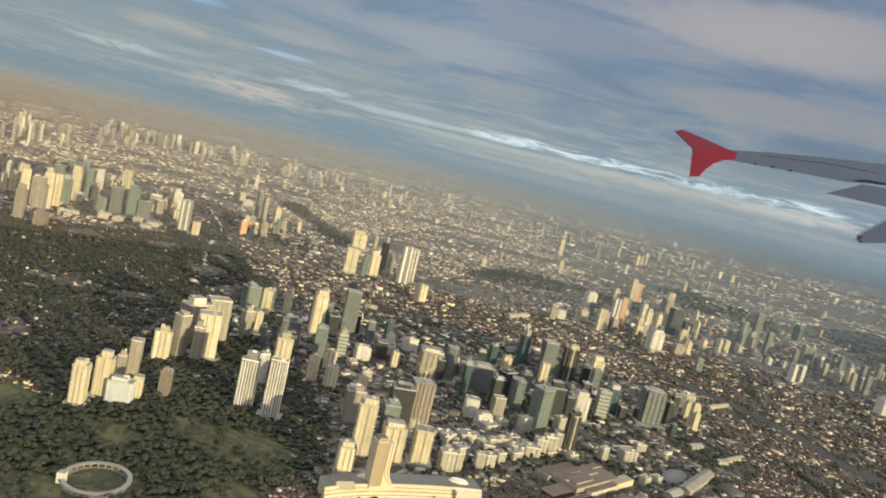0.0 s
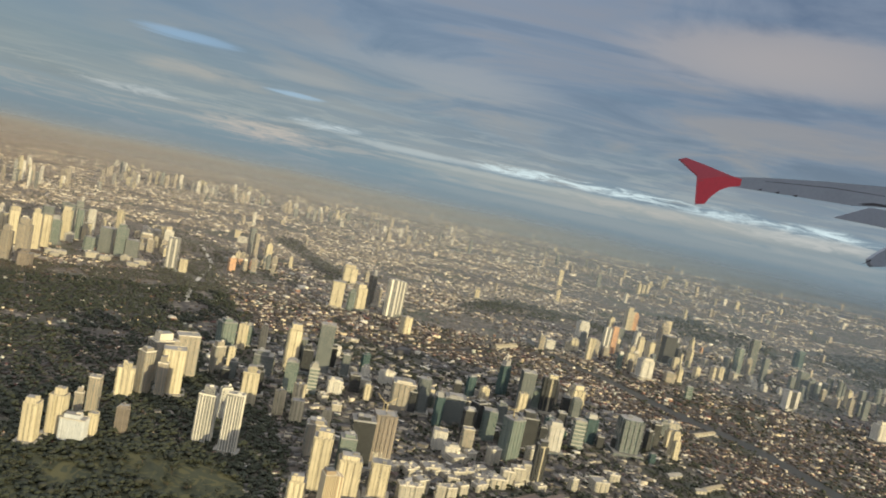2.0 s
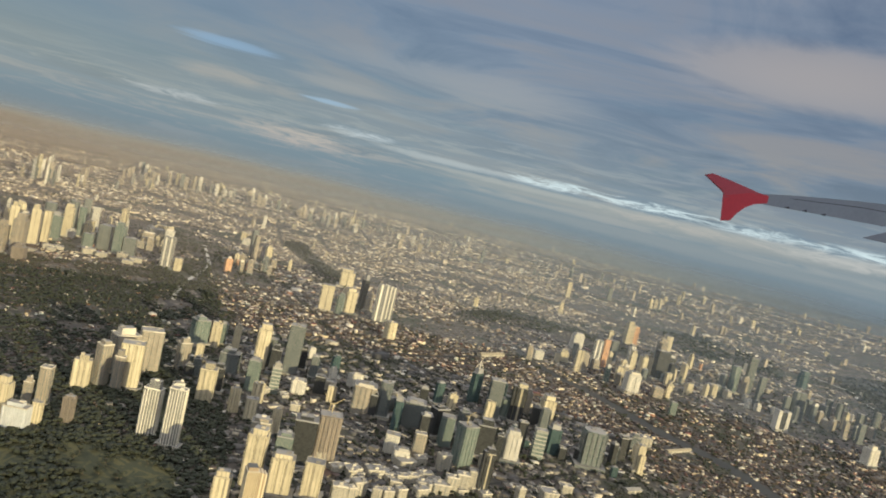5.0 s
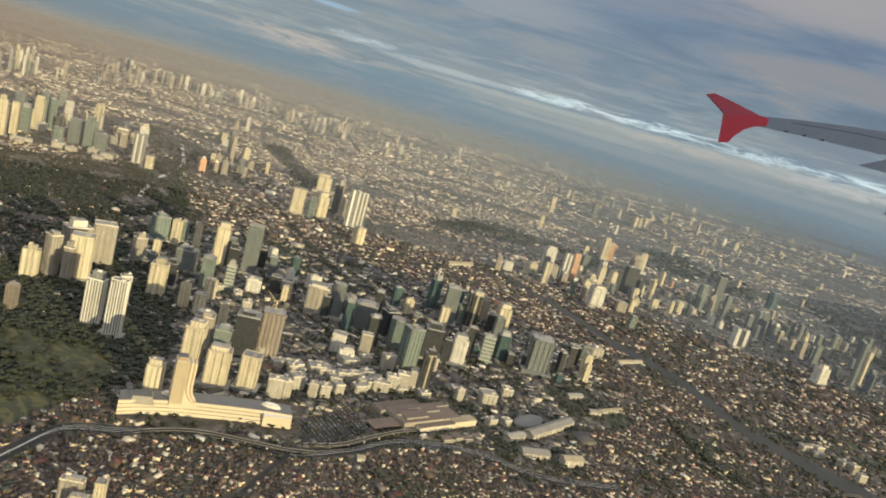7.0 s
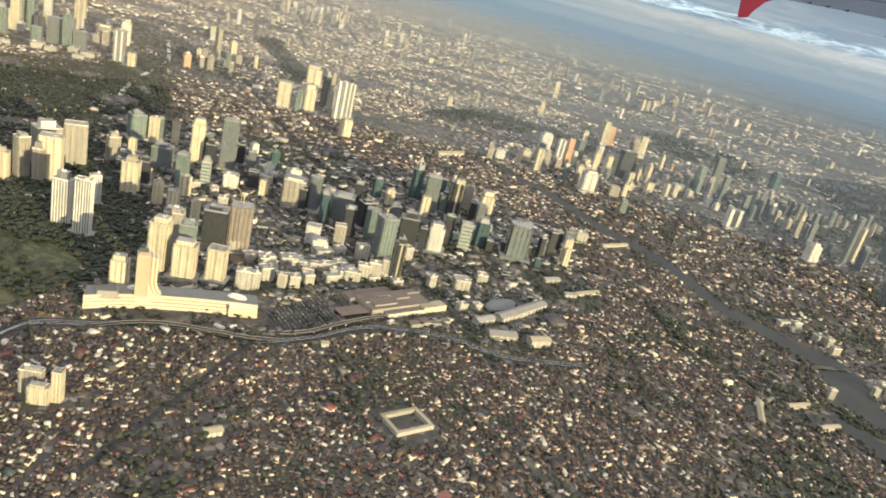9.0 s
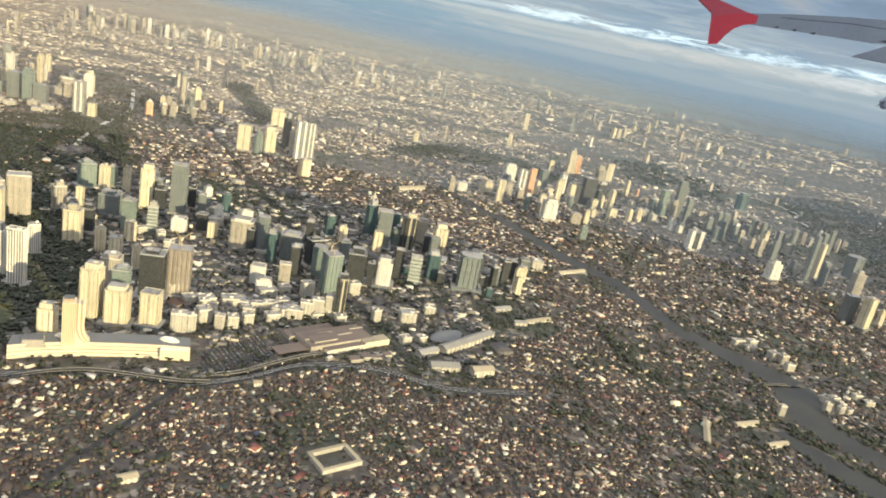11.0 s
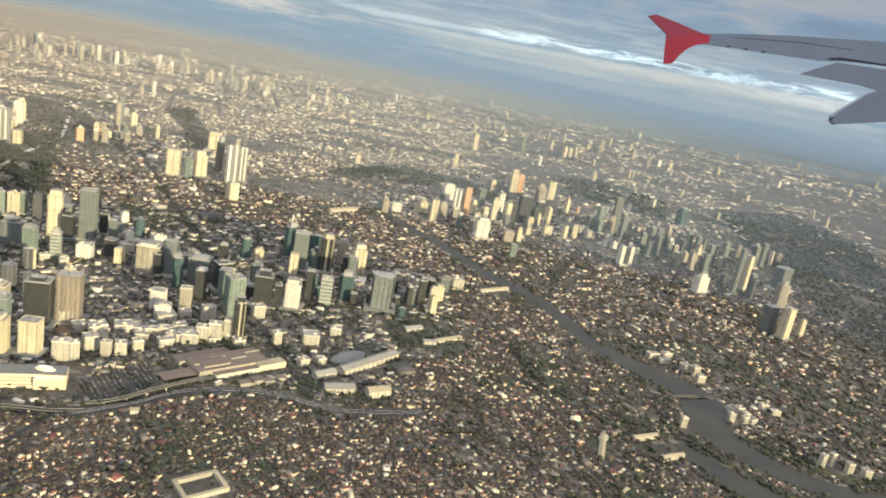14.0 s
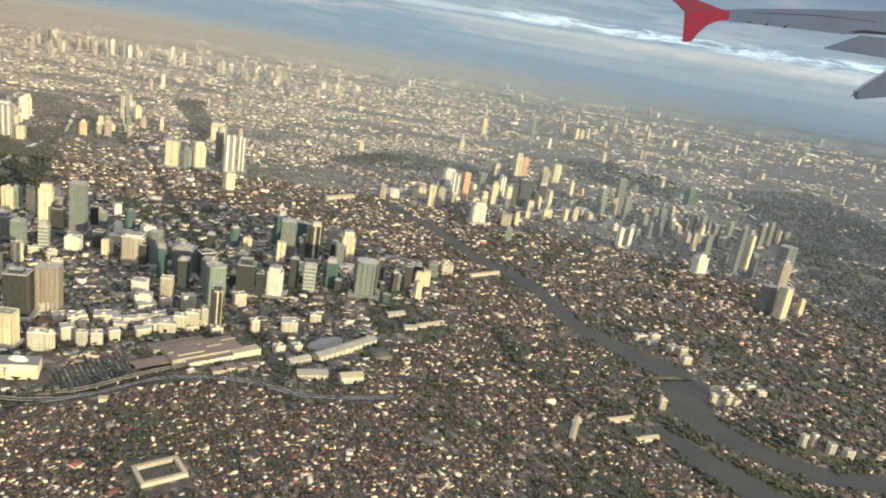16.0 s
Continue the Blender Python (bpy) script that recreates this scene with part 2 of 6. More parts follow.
for node in ASPHALT.node_tree.nodes:
    if node.type == "BSDF_PRINCIPLED":
        node.inputs["Specular IOR Level"].default_value = 0.15
LANE = plain("pale_lane_concrete", (0.40, 0.37, 0.31), 0.8)
CREAM_PLAIN = plain("cream_stucco", (0.55, 0.465, 0.31), 0.8, 0.0, 0.3, 0.12)
BROWN_LINE = plain("brown_joint", (0.34, 0.26, 0.165), 0.8)
SLATE = plain("slate_roof", (0.10, 0.097, 0.09), 0.8)
BROWN_ROOF = plain("brown_sheet_roof", (0.105, 0.075, 0.055), 0.7, 0.0)
PODIUM_WALL = facade("podium_band", (0.66, 0.57, 0.40), (0.12, 0.15, 0.13), 2.2, 1.4, 0.7, 0.22)
FAR_WALL = facade("far_tower_wall", (0.42, 0.36, 0.27), (0.10, 0.10, 0.10), 1.4, 0.9, 0.4, 0.45, 0.3, 0.8, 0.4)


def island_colours(name, stops, rough=0.75, metal=0.0, patch=0.006):
    """Each piece of a joined mesh takes a colour of its own from the stops."""
    m, add, bsdf = material(name, rough, metal)
    geo = add("ShaderNodeNewGeometry")
    at = geo.outputs["Position"]
    area = add("ShaderNodeTexNoise", Vector=at, Scale=patch, Detail=2.0).outputs[0]
    own = add("ShaderNodeObjectInfo").outputs["Random"]
    pick = math_node(add, "FRACT", math_node(add, "ADD", math_node(add, "ADD", geo.outputs["Random Per Island"], own), math_node(add, "MULTIPLY", area, 0.2)))
    n = add("ShaderNodeValToRGB", Fac=pick)
    n.color_ramp.interpolation = "CONSTANT"
    el = n.color_ramp.elements
    while len(el) < len(stops):
        el.new(0.5)
    for e, (p, c) in zip(el, stops):
        e.position, e.color = p, (*c, 1)
    dirt = add("ShaderNodeTexNoise", Vector=at, Scale=1.1, Detail=4.0, Roughness=0.7).outputs[0]
    worn = ramp(add, dirt, (0.3, 0.5), (0.7, 1.1))
    join(m, mix(add, 1.0, n.outputs[0], worn, "MULTIPLY"), bsdf.inputs["Base Color"])
    return m


HOUSE_WALL = island_colours("house_walls", [(0.0, (0.056, 0.038, 0.022)), (0.24, (0.092, 0.065, 0.036)), (0.42, (0.060, 0.045, 0.030)), (0.60, (0.150, 0.108, 0.066)), (0.66, (0.720, 0.575, 0.350)), (0.735, (0.075, 0.056, 0.038)), (0.87, (0.820, 0.700, 0.470)), (0.94, (0.330, 0.160, 0.090)), (0.97, (0.520, 0.540, 0.450))])
HOUSE_ROOF = island_colours("house_roofs", [(0.0, (0.042, 0.028, 0.020)), (0.2, (0.074, 0.053, 0.033)), (0.38, (0.050, 0.032, 0.021)), (0.54, (0.102, 0.076, 0.048)), (0.64, (0.036, 0.030, 0.024)), (0.74, (0.190, 0.150, 0.106)), (0.80, (0.130, 0.040, 0.026)), (0.835, (0.040, 0.070, 0.048)), (0.86, (0.060, 0.075, 0.090)), (0.875, (0.230, 0.075, 0.050)), (0.915, (0.660, 0.560, 0.400)), (0.965, (0.500, 0.420, 0.290))], 0.5, 0.1)
SHOP_WALL = island_colours("shop_walls", [(0.0, (0.136, 0.123, 0.102)), (0.25, (0.306, 0.272, 0.212)), (0.42, (0.085, 0.081, 0.072)), (0.56, (0.600, 0.520, 0.380)), (0.74, (0.187, 0.162, 0.128)), (0.86, (0.700, 0.640, 0.500)), (0.94, (0.068, 0.081, 0.081))])
SHOP_ROOF = island_colours("shop_roofs", [(0.0, (0.066, 0.057, 0.048)), (0.3, (0.105, 0.092, 0.078)), (0.5, (0.046, 0.041, 0.036)), (0.72, (0.180, 0.160, 0.135)), (0.84, (0.090, 0.052, 0.038)), (0.92, (0.520, 0.470, 0.390))], 0.6)
# far walls and roofs: distance haze put into paler, flatter colours
HAZED_HOUSE = island_colours("hazed_far_walls", [(0.0, (0.200, 0.165, 0.122)), (0.25, (0.310, 0.255, 0.188)), (0.5, (0.240, 0.205, 0.155)), (0.64, (0.740, 0.620, 0.430)), (0.77, (0.250, 0.190, 0.134)), (0.86, (0.880, 0.780, 0.580))])
HAZED_ROOF = island_colours("hazed_far_roofs", [(0.0, (0.215, 0.187, 0.155)), (0.35, (0.262, 0.226, 0.188)), (0.6, (0.195, 0.170, 0.143)), (0.78, (0.345, 0.308, 0.255)), (0.86, (0.248, 0.150, 0.106)), (0.91, (0.62, 0.56, 0.46))], 0.7)
LEAF = island_colours("tree_crowns", [(0.0, (0.025, 0.030, 0.014)), (0.3, (0.031, 0.036, 0.017)), (0.55, (0.027, 0.033, 0.018)), (0.75, (0.041, 0.045, 0.021)), (0.9, (0.035, 0.036, 0.021))], 0.9)
CAR_PAINT = island_colours("car_paint", [(0.0, (0.330, 0.312, 0.261)), (0.35, (0.055, 0.052, 0.050)), (0.6, (0.176, 0.172, 0.153)), (0.8, (0.193, 0.026, 0.018)), (0.9, (0.044, 0.062, 0.113))], 0.35)
BARK = plain("bark", (0.10, 0.075, 0.05))


def ground_material():
    """Yards, lanes and gardens: a patchwork of small lots with greener and barer districts."""
    m, add, bsdf = material("city_ground", 0.9)
    at = add("ShaderNodeNewGeometry").outputs["Position"]
    n1 = add("ShaderNodeTexNoise", Vector=at, Scale=0.008, Detail=6.0, Roughness=0.65).outputs[0]
    n2 = add("ShaderNodeTexNoise", Vector=at, Scale=0.3, Detail=6.0, Roughness=0.7).outputs[0]
    cells = add("ShaderNodeTexVoronoi", Vector=at, Scale=0.22)
    lot = add("ShaderNodeSeparateXYZ", Vector=cells.outputs["Color"]).outputs[0]
    wide = add("ShaderNodeTexVoronoi", Vector=at, Scale=0.035)
    lot_b = add("ShaderNodeSeparateXYZ", Vector=wide.outputs["Color"]).outputs[0]
    soil = ramp(add, n2, (0.3, (0.036, 0.029, 0.022)), (0.5, (0.050, 0.041, 0.031)), (0.7, (0.072, 0.060, 0.046)))
    roofs = ramp(add, lot, (0.0, (0.040, 0.032, 0.025)), (0.45, (0.062, 0.050, 0.039)), (0.75, (0.098, 0.080, 0.062)), (0.93, (0.26, 0.22, 0.17)))
    soil = mix(add, math_node(add, "MULTIPLY_ADD", lot_b, 0.5, 0.3), soil, roofs)
    green = ramp(add, n2, (0.35, (0.026, 0.032, 0.016)), (0.7, (0.050, 0.055, 0.028)))
    join(m, mix(add, ramp(add, n1, (0.50, 0.0), (0.60, 0.85)), soil, green), bsdf.inputs["Base Color"])
    return m


def grass_material():
    m, add, bsdf = material("fairway_grass", 0.95)
    at = add("ShaderNodeNewGeometry").outputs["Position"]
    n1 = add("ShaderNodeTexNoise", Vector=at, Scale=0.055, Detail=1.5, Distortion=3.2).outputs[0]
    n2 = add("ShaderNodeTexNoise", Vector=at, Scale=0.9, Detail=6.0).outputs[0]
    rough = ramp(add, n2, (0.3, (0.026, 0.030, 0.014)), (0.7, (0.044, 0.046, 0.021)))
    mown = ramp(add, n2, (0.3, (0.058, 0.055, 0.020)), (0.7, (0.084, 0.076, 0.028)))
    join(m, mix(add, ramp(add, n1, (0.50, 0.0), (0.54, 1.0)), rough, mown), bsdf.inputs["Base Color"])
    return m


def water_material():
    m, add, bsdf = material("river_water", 0.5)
    bsdf.inputs["Specular IOR Level"].default_value = 0.22
    at = add("ShaderNodeNewGeometry").outputs["Position"]
    n = add("ShaderNodeTexNoise", Vector=at, Scale=0.03, Detail=4.0).outputs[0]
    join(m, ramp(add, n, (0.3, (0.027, 0.026, 0.021)), (0.7, (0.040, 0.037, 0.029))), bsdf.inputs["Base Color"])
    w = add("ShaderNodeTexNoise", Vector=at, Scale=1.4, Detail=4.0).outputs[0]
    join(m, add("ShaderNodeBump", Strength=0.3, Distance=0.1, Height=w).outputs[0], bsdf.inputs["Normal"])
    return m


GROUND, GRASS, WATER = ground_material(), grass_material(), water_material()

# ---- mesh helpers ----


def mesh_of(name, verts, faces, mats, slots=None, uvs=None):
    me = bpy.data.meshes.new(name)
    me.from_pydata([tuple(v) for v in verts], [], faces)
    for m in mats:
        me.materials.append(m)
    if slots:
        me.polygons.foreach_set("material_index", slots)
    if uvs:
        layer = me.uv_layers.new(name="metres")
        layer.data.foreach_set("uv", [c for uv in uvs for c in uv])
    me.update()
    return me


def prism(outline, z0, z1, top=1.0):
    """Verts, faces and wall map of an upright prism over an outline that runs anticlockwise; top shrinks its upper end."""
    n = len(outline)
    cx, cy = sum(p[0] for p in outline) / n, sum(p[1] for p in outline) / n
    verts = [(x, y, z0) for x, y in outline] + [(cx + (x - cx) * top, cy + (y - cy) * top, z1) for x, y in outline]
    faces, uvs, run = [], [], 0.0
    for i in range(n):
        j = (i + 1) % n
        side = math.dist(outline[i], outline[j])
        faces.append((i, j, n + j, n + i))
        uvs += [(run, 0), (run + side, 0), (run + side, z1 - z0), (run, z1 - z0)]
        run += side
    faces.append(tuple(range(n, 2 * n)))
    uvs += [(0, 0.7)] * n
    faces.append(tuple(reversed(range(n))))
    uvs += [(0, 0.7)] * n
    return verts, faces, uvs


def rect(w, d, x=0.0, y=0.0):
    return [(x - w / 2, y - d / 2), (x + w / 2, y - d / 2), (x + w / 2, y + d / 2), (x - w / 2, y + d / 2)]


def block(name, outline, z0, z1, wall, parent=None, roof=None, top=1.0, label=""):
    v, f, uv = prism(outline, z0, z1, top)
    slots = [0] * len(outline) + [1, 1]
    ob = new(name, mesh_of(name, v, f, [wall, roof or ROOF], slots, uv))
    if parent:
        ob.parent = parent
    if label:
        tagged(ob, label)
    return ob


def thing(name, x, y, rot, label, category, group=""):
    ob = new(name)
    ob.empty_display_size = 1.0
    ob.matrix_world = pose(x, y, 0, 0, 0, rot)
    return tagged(ob, label, category, group)


def bar(name, a, b, size, mat, parent):
    """A square bar between two points."""
    a, b = Vector(a), Vector(b)
    v, f, uv = prism(rect(size, size), 0, (b - a).length)
    ob = new(name, mesh_of(name, v, f, [mat], None, uv))
    ob.parent = parent
    ob.matrix_local = Matrix.Translation(a) @ (b - a).to_track_quat("Z", "Y").to_matrix().to_4x4()
    return ob


def inside(poly, x, y):
    px, py = np.array(poly, float).T
    hit = np.zeros(np.shape(x), bool)
    j = len(px) - 1
    for i in range(len(px)):
        cross = (py[i] > y) != (py[j] > y)
        xx = (px[j] - px[i]) * (y - py[i]) / (py[j] - py[i] + 1e-9) + px[i]
        hit ^= cross & (x < xx)
        j = i
    return hit


def curve_points(points, step=6.0):
    """Points along a smooth line through the given ones."""
    p = [Vector((*q, 0)) if len(q) == 2 else Vector(q) for q in points]
    p = [p[0] * 2 - p[1]] + p + [p[-1] * 2 - p[-2]]
    out = []
    for i in range(1, len(p) - 2):
        n = max(2, int((p[i + 1] - p[i]).length / step))
        for k in range(n):
            t = k / n
            out.append(0.5 * (2 * p[i] + (p[i + 1] - p[i - 1]) * t + (2 * p[i - 1] - 5 * p[i] + 4 * p[i + 1] - p[i + 2]) * t ** 2 + (3 * p[i] - p[i - 1] - 3 * p[i + 1] + p[i + 2]) * t ** 3))
    out.append(p[-2])
    return out


def along(values, part):
    """A value at some part of the way along an evenly spaced row of values."""
    return float(np.interp(part, np.linspace(0, 1, len(values)), values))


def ribbon(name, points, widths, z, mat, thick=0.0, side=None):
    """A strip along a line: flat, or a slab of some thickness."""
    n = len(points)
    verts, faces = [], []
    for i, p in enumerate(points):
        d = (points[min(i + 1, n - 1)] - points[max(i - 1, 0)])
        d.z = 0
        d.normalize()
        s = Vector((-d.y, d.x, 0))
        w = along(widths, i / (n - 1))
        h = z + p.z
        verts += [(p + s * w / 2)[:2] + (h,), (p - s * w / 2)[:2] + (h,)]
        if thick:
            verts += [(p - s * w / 2)[:2] + (h - thick,), (p + s * w / 2)[:2] + (h - thick,)]
    k = 4 if thick else 2
    for i in range(n - 1):
        a, b = i * k, (i + 1) * k
        for c in range(k if thick else 1):
            faces.append((a + c, a + (c + 1) % k, b + (c + 1) % k, b + c))
    me = mesh_of(name, verts, faces, [mat])
    return new(name, me)


def near_line(points, x, y, reach):
    hit = np.zeros(np.shape(x), bool)
    for i, p in enumerate(points):
        r = along(reach, i / (len(points) - 1))
        hit |= (x - p.x) ** 2 + (y - p.y) ** 2 < r * r
    return hit


# ---- ground, river, roads ----
ring_n = 96
disc = [(160 + 5600 * math.cos(2 * math.pi * i / ring_n), 5600 * math.sin(2 * math.pi * i / ring_n), 0) for i in range(ring_n)]
ground = new("ground", mesh_of("ground", disc, [tuple(range(ring_n))], [GROUND]))
tagged(ground, "dusty dark city ground between houses and trees", "ground", kind="structure")

RIVER = curve_points([(200, 1160), (222, 1085), (253, 1021), (296, 968), (330, 913), (360, 862), (384, 828), (414, 796), (434, 756), (450, 713), (464, 677), (481, 655), (499, 636), (518, 616), (536, 600), (543, 582), (537, 552), (536, 522), (551, 500), (571, 482), (592, 471), (622, 463), (668, 468), (720, 480)])
RIVER_WIDE = [13, 14, 15, 16, 18, 20, 22, 23, 22, 20, 19, 30, 40, 38, 28, 22, 20, 18]
BRANCH = curve_points([(497, 499), (506, 481), (520, 459), (533, 446), (547, 431), (566, 412), (592, 392)])
BRANCH_WIDE = [12, 21, 28, 33, 37, 40, 42]
river = ribbon("water", RIVER, RIVER_WIDE, 0.16, WATER)
tagged(river, "brown murky river winding between the houses", "river", kind="structure")
branch = ribbon("water", BRANCH, BRANCH_WIDE, 0.20, WATER)
tagged(branch, "brown side arm of the river", "river", kind="structure")

GOLF = [(-330, 300), (-300, 420), (-238, 452), (-185, 432), (-150, 485), (-93, 482), (-52, 452), (-44, 425), (-48, 397), (-60, 350), (-90, 290), (-200, 240)]
VILLAGE = [(-640, 800), (-600, 960), (-470, 960), (-344, 1067), (-277, 1043), (-174, 897), (-150, 740), (-200, 690), (-211, 587), (-233, 511), (-290, 470), (-420, 480)]
FAR_WOOD = [(590, 1785), (722, 1886), (858, 1684), (768, 1452), (704, 1531), (584, 1538)]
FAR_PARK = [(111, 1322), (193, 1548), (305, 1489), (298, 1372), (168, 1286)]
BANK = [(508, 506), (520, 497), (535, 477), (549, 463), (563, 452), (585, 442), (640, 436), (690, 440), (690, 425), (620, 400), (590, 410), (572, 428), (556, 446), (541, 462), (527, 475), (515, 490)]
SHORE = [(557, 524), (575, 504), (598, 490), (625, 484), (690, 492), (690, 500), (625, 493), (602, 498), (580, 511), (561, 530)]
GROVE = [(-264, 480), (-188, 428), (-150, 452), (-93, 470), (-48, 440), (-40, 404), (-29, 436), (-36, 499), (-79, 596), (-143, 640), (-171, 700), (-214, 705), (-211, 587)]
EAST_WOOD = [(989, 1755), (1241, 1880), (1265, 1574), (924, 794), (836, 792), (780, 838), (865, 1055), (886, 1336)]
CORE = [(-40, 400), (-70, 487), (-158, 531), (-200, 700), (-150, 840), (-60, 880), (40, 900), (180, 880), (280, 800), (319, 763), (325, 653), (290, 556), (280, 491), (229, 461), (196, 465), (128, 437), (81, 403), (4, 377)]

SCHOOL_GREEN = [(256, 632), (314, 670), (340, 611), (324, 578), (288, 575), (270, 596)]
BELTS = [(curve_points([(-330, 1780), (-306, 1690), (-215, 1509), (-146, 1367), (-130, 1300)], 12), (30, 26)),
         (curve_points([(-560, 1490), (-509, 1442), (-416, 1365), (-292, 1227), (-240, 1160)], 12), (70, 34)),
         (curve_points([(-330, 1180), (-345, 1110), (-310, 1050), (-262, 990)], 12), (46, 30)),
         (curve_points([(120, 1330), (200, 1450), (317, 1470), (427, 1350)], 12), (34, 30))]

golf = new("grass", mesh_of("grass", [(x, y, 0.1) for x, y in GOLF], [tuple(reversed(range(len(GOLF))))], [GRASS]))
tagged(golf, "green golf course with mown fairways", "lawn", kind="structure")
for strip in (BANK, SHORE):
    bank = new("grass", mesh_of("grass", [(x, y, 0.24) for x, y in strip], [tuple(reversed(range(len(strip))))], [GRASS]))
    tagged(bank, "green grassy river bank", "lawn", kind="structure")

HIGHWAY = curve_points([(-60, 250), (-45, 329), (-36, 361), (-11, 374), (17, 390), (53, 399), (84, 402), (115, 425), (140, 452), (171, 466), (204, 469), (235, 462), (262, 466), (300, 478)])
AVENUE = curve_points([(236, 440), (222, 475), (194, 522), (160, 580), (97, 684), (30, 800), (-60, 950), (-200, 1200)])
ROADS = [(HIGHWAY, 9.0), (AVENUE, 5.0),
         (curve_points([(262, 466), (290, 508), (352, 516), (433, 536), (480, 566), (500, 574), (558, 595), (612, 640), (690, 700), (760, 740)]), 2.4),
         (curve_points([(81, 403), (70, 350), (50, 260)]), 3.0),
         (curve_points([(-150, 470), (-70, 540), (0, 600), (97, 684), (240, 800)]), 4.0),
         (curve_points([(60, 470), (150, 560), (260, 660)]), 2.6),
         (curve_points([(20, 520), (110, 610), (230, 740)]), 2.6),
         (curve_points([(-60, 560), (60, 690), (170, 820)]), 2.6),
         (curve_points([(130, 500), (60, 580), (-60, 700)]), 2.4),
         (curve_points([(250, 560), (180, 660), (90, 790)]), 2.4),
                  (curve_points([(-300, 1010), (-240, 930), (-100, 900), (60, 930), (250, 1130), (420, 1160), (700, 1130)]), 6.0)]
for step, (line, width) in enumerate(ROADS):
    tagged(ribbon("road", line, (width, width), 0.11 + 0.03 * step, ASPHALT), "worn grey asphalt road", "road", kind="structure")
PALE_ROADS = [(curve_points([(-262, 905), (-281, 960), (-301, 1045), (-316, 1124), (-336, 1212), (-420, 1400)]), 6.0),
              (curve_points([(905, 1640), (935, 1600), (955, 1540), (925, 1470), (925, 1400)]), 6.0)]
for line, width in PALE_ROADS:
    tagged(ribbon("road", line, (width, width), 0.5, LANE), "pale worn concrete road curving through the town", "road", kind="structure")
RAMP = curve_points([(-8, 372, 0), (10, 384, 1.6), (30, 391, 3), (58, 395.5, 3), (80, 401, 1.5), (95, 409, 0)], 3)
RAMP_B = curve_points([(84, 412, 0), (108, 424, 2), (126, 444, 3), (145, 466, 2.5), (160, 480, 0)], 3)


def flyover(line):
    ob = thing("flyover", line[0].x, line[0].y, 0, "raised pale concrete road bridge on piers beside the highway", "bridge")
    deck = ribbon("deck", [p - Vector((line[0].x, line[0].y, 0)) for p in line], (3.4, 3.4), 0.3, ASPHALT, 0.5)
    deck.parent = ob
    for off in (-1.5, 1.5):
        wall = ribbon("parapet", [p - Vector((line[0].x, line[0].y, 0)) + Vector((-0.4 * off, 0.9 * off, 0)) for p in line], (0.22, 0.22), 0.6, WORN_STONE, 0.3)
        wall.parent = ob
    for p in line[2:-2:4]:
        if p.z > 0.8:
            block("pier", rect(0.7, 0.7, p.x - line[0].x, p.y - line[0].y), 0, p.z - 0.1, PALE, ob)


flyover(RAMP)
flyover(RAMP_B)
flyover(curve_points([(500, 574, 0), (511, 578, 0.9), (527, 584, 1.2), (545, 590, 0.9), (558, 595, 0)], 3))
for off in (-2.2, 0.0, 2.2):
    strip = [p + Vector((0, off, 0)) for p in HIGHWAY]
    tagged(ribbon("lane_marking", strip, (0.35, 0.35), 0.16, LANE), "pale painted lane line on the highway", "marking", kind="structure")

CAR_PARK = [(76, 445), (84, 418), (112, 432), (122, 462), (102, 482)]
lot = new("car_park", mesh_of("car_park", [(x, y, 0.07) for x, y in CAR_PARK], [tuple(range(len(CAR_PARK)))], [ASPHALT]))
tagged(lot, "dark asphalt car park beside the mall", "car park", kind="structure")

# ---- towers ----
STYLE = {
    "cream": (CREAM, CREAM_BAY, "tall cream apartment tower with broad pale bays and brown recesses", 2),
    "stripe": (STRIPE, WHITE_TRIM, "tall ivory apartment tower with white vertical stripes", 6),
    "white": (WHITE, PALE, "white rendered tower with a plain lit front", 3),
    "tan": (TAN, PALE, "tan concrete tower with small dark windows", 4),
    "orange": (ORANGE, PALE, "orange and cream apartment tower", 4),
    "concrete": (CONCRETE, CONCRETE, "unfinished grey concrete tower under construction", 5),
    "green": (GREEN, STEEL, "office tower with pale green curtain glass", 4),
    "grey": (GREY, STEEL, "grey glass office tower with a flat roof", 4),
    "glass": (GREEN, GREY, "faceted glass office tower with pale fins", 4),
    "dark": (DARK, STEEL, "dark glass office tower with a flat roof", 0),
    "teal": (TEAL, STEEL, "teal glass office tower", 3),
    "slim": (CREAM, DARK, "slim tower with a cream side and a dark glass side", 2),
    "banded": (GREEN, STONE, "glass tower with pale bands at each floor", -7),
    "frame": (DARK, WHITE, "twin white slabs joined by a dark glass core", 0),
    "mesh": (MESH, PALE, "broad silver block with a finely ribbed screen", 9),
    "low": (LOWRISE, PALE, "low cream apartment block with a flat roof", 3),
}


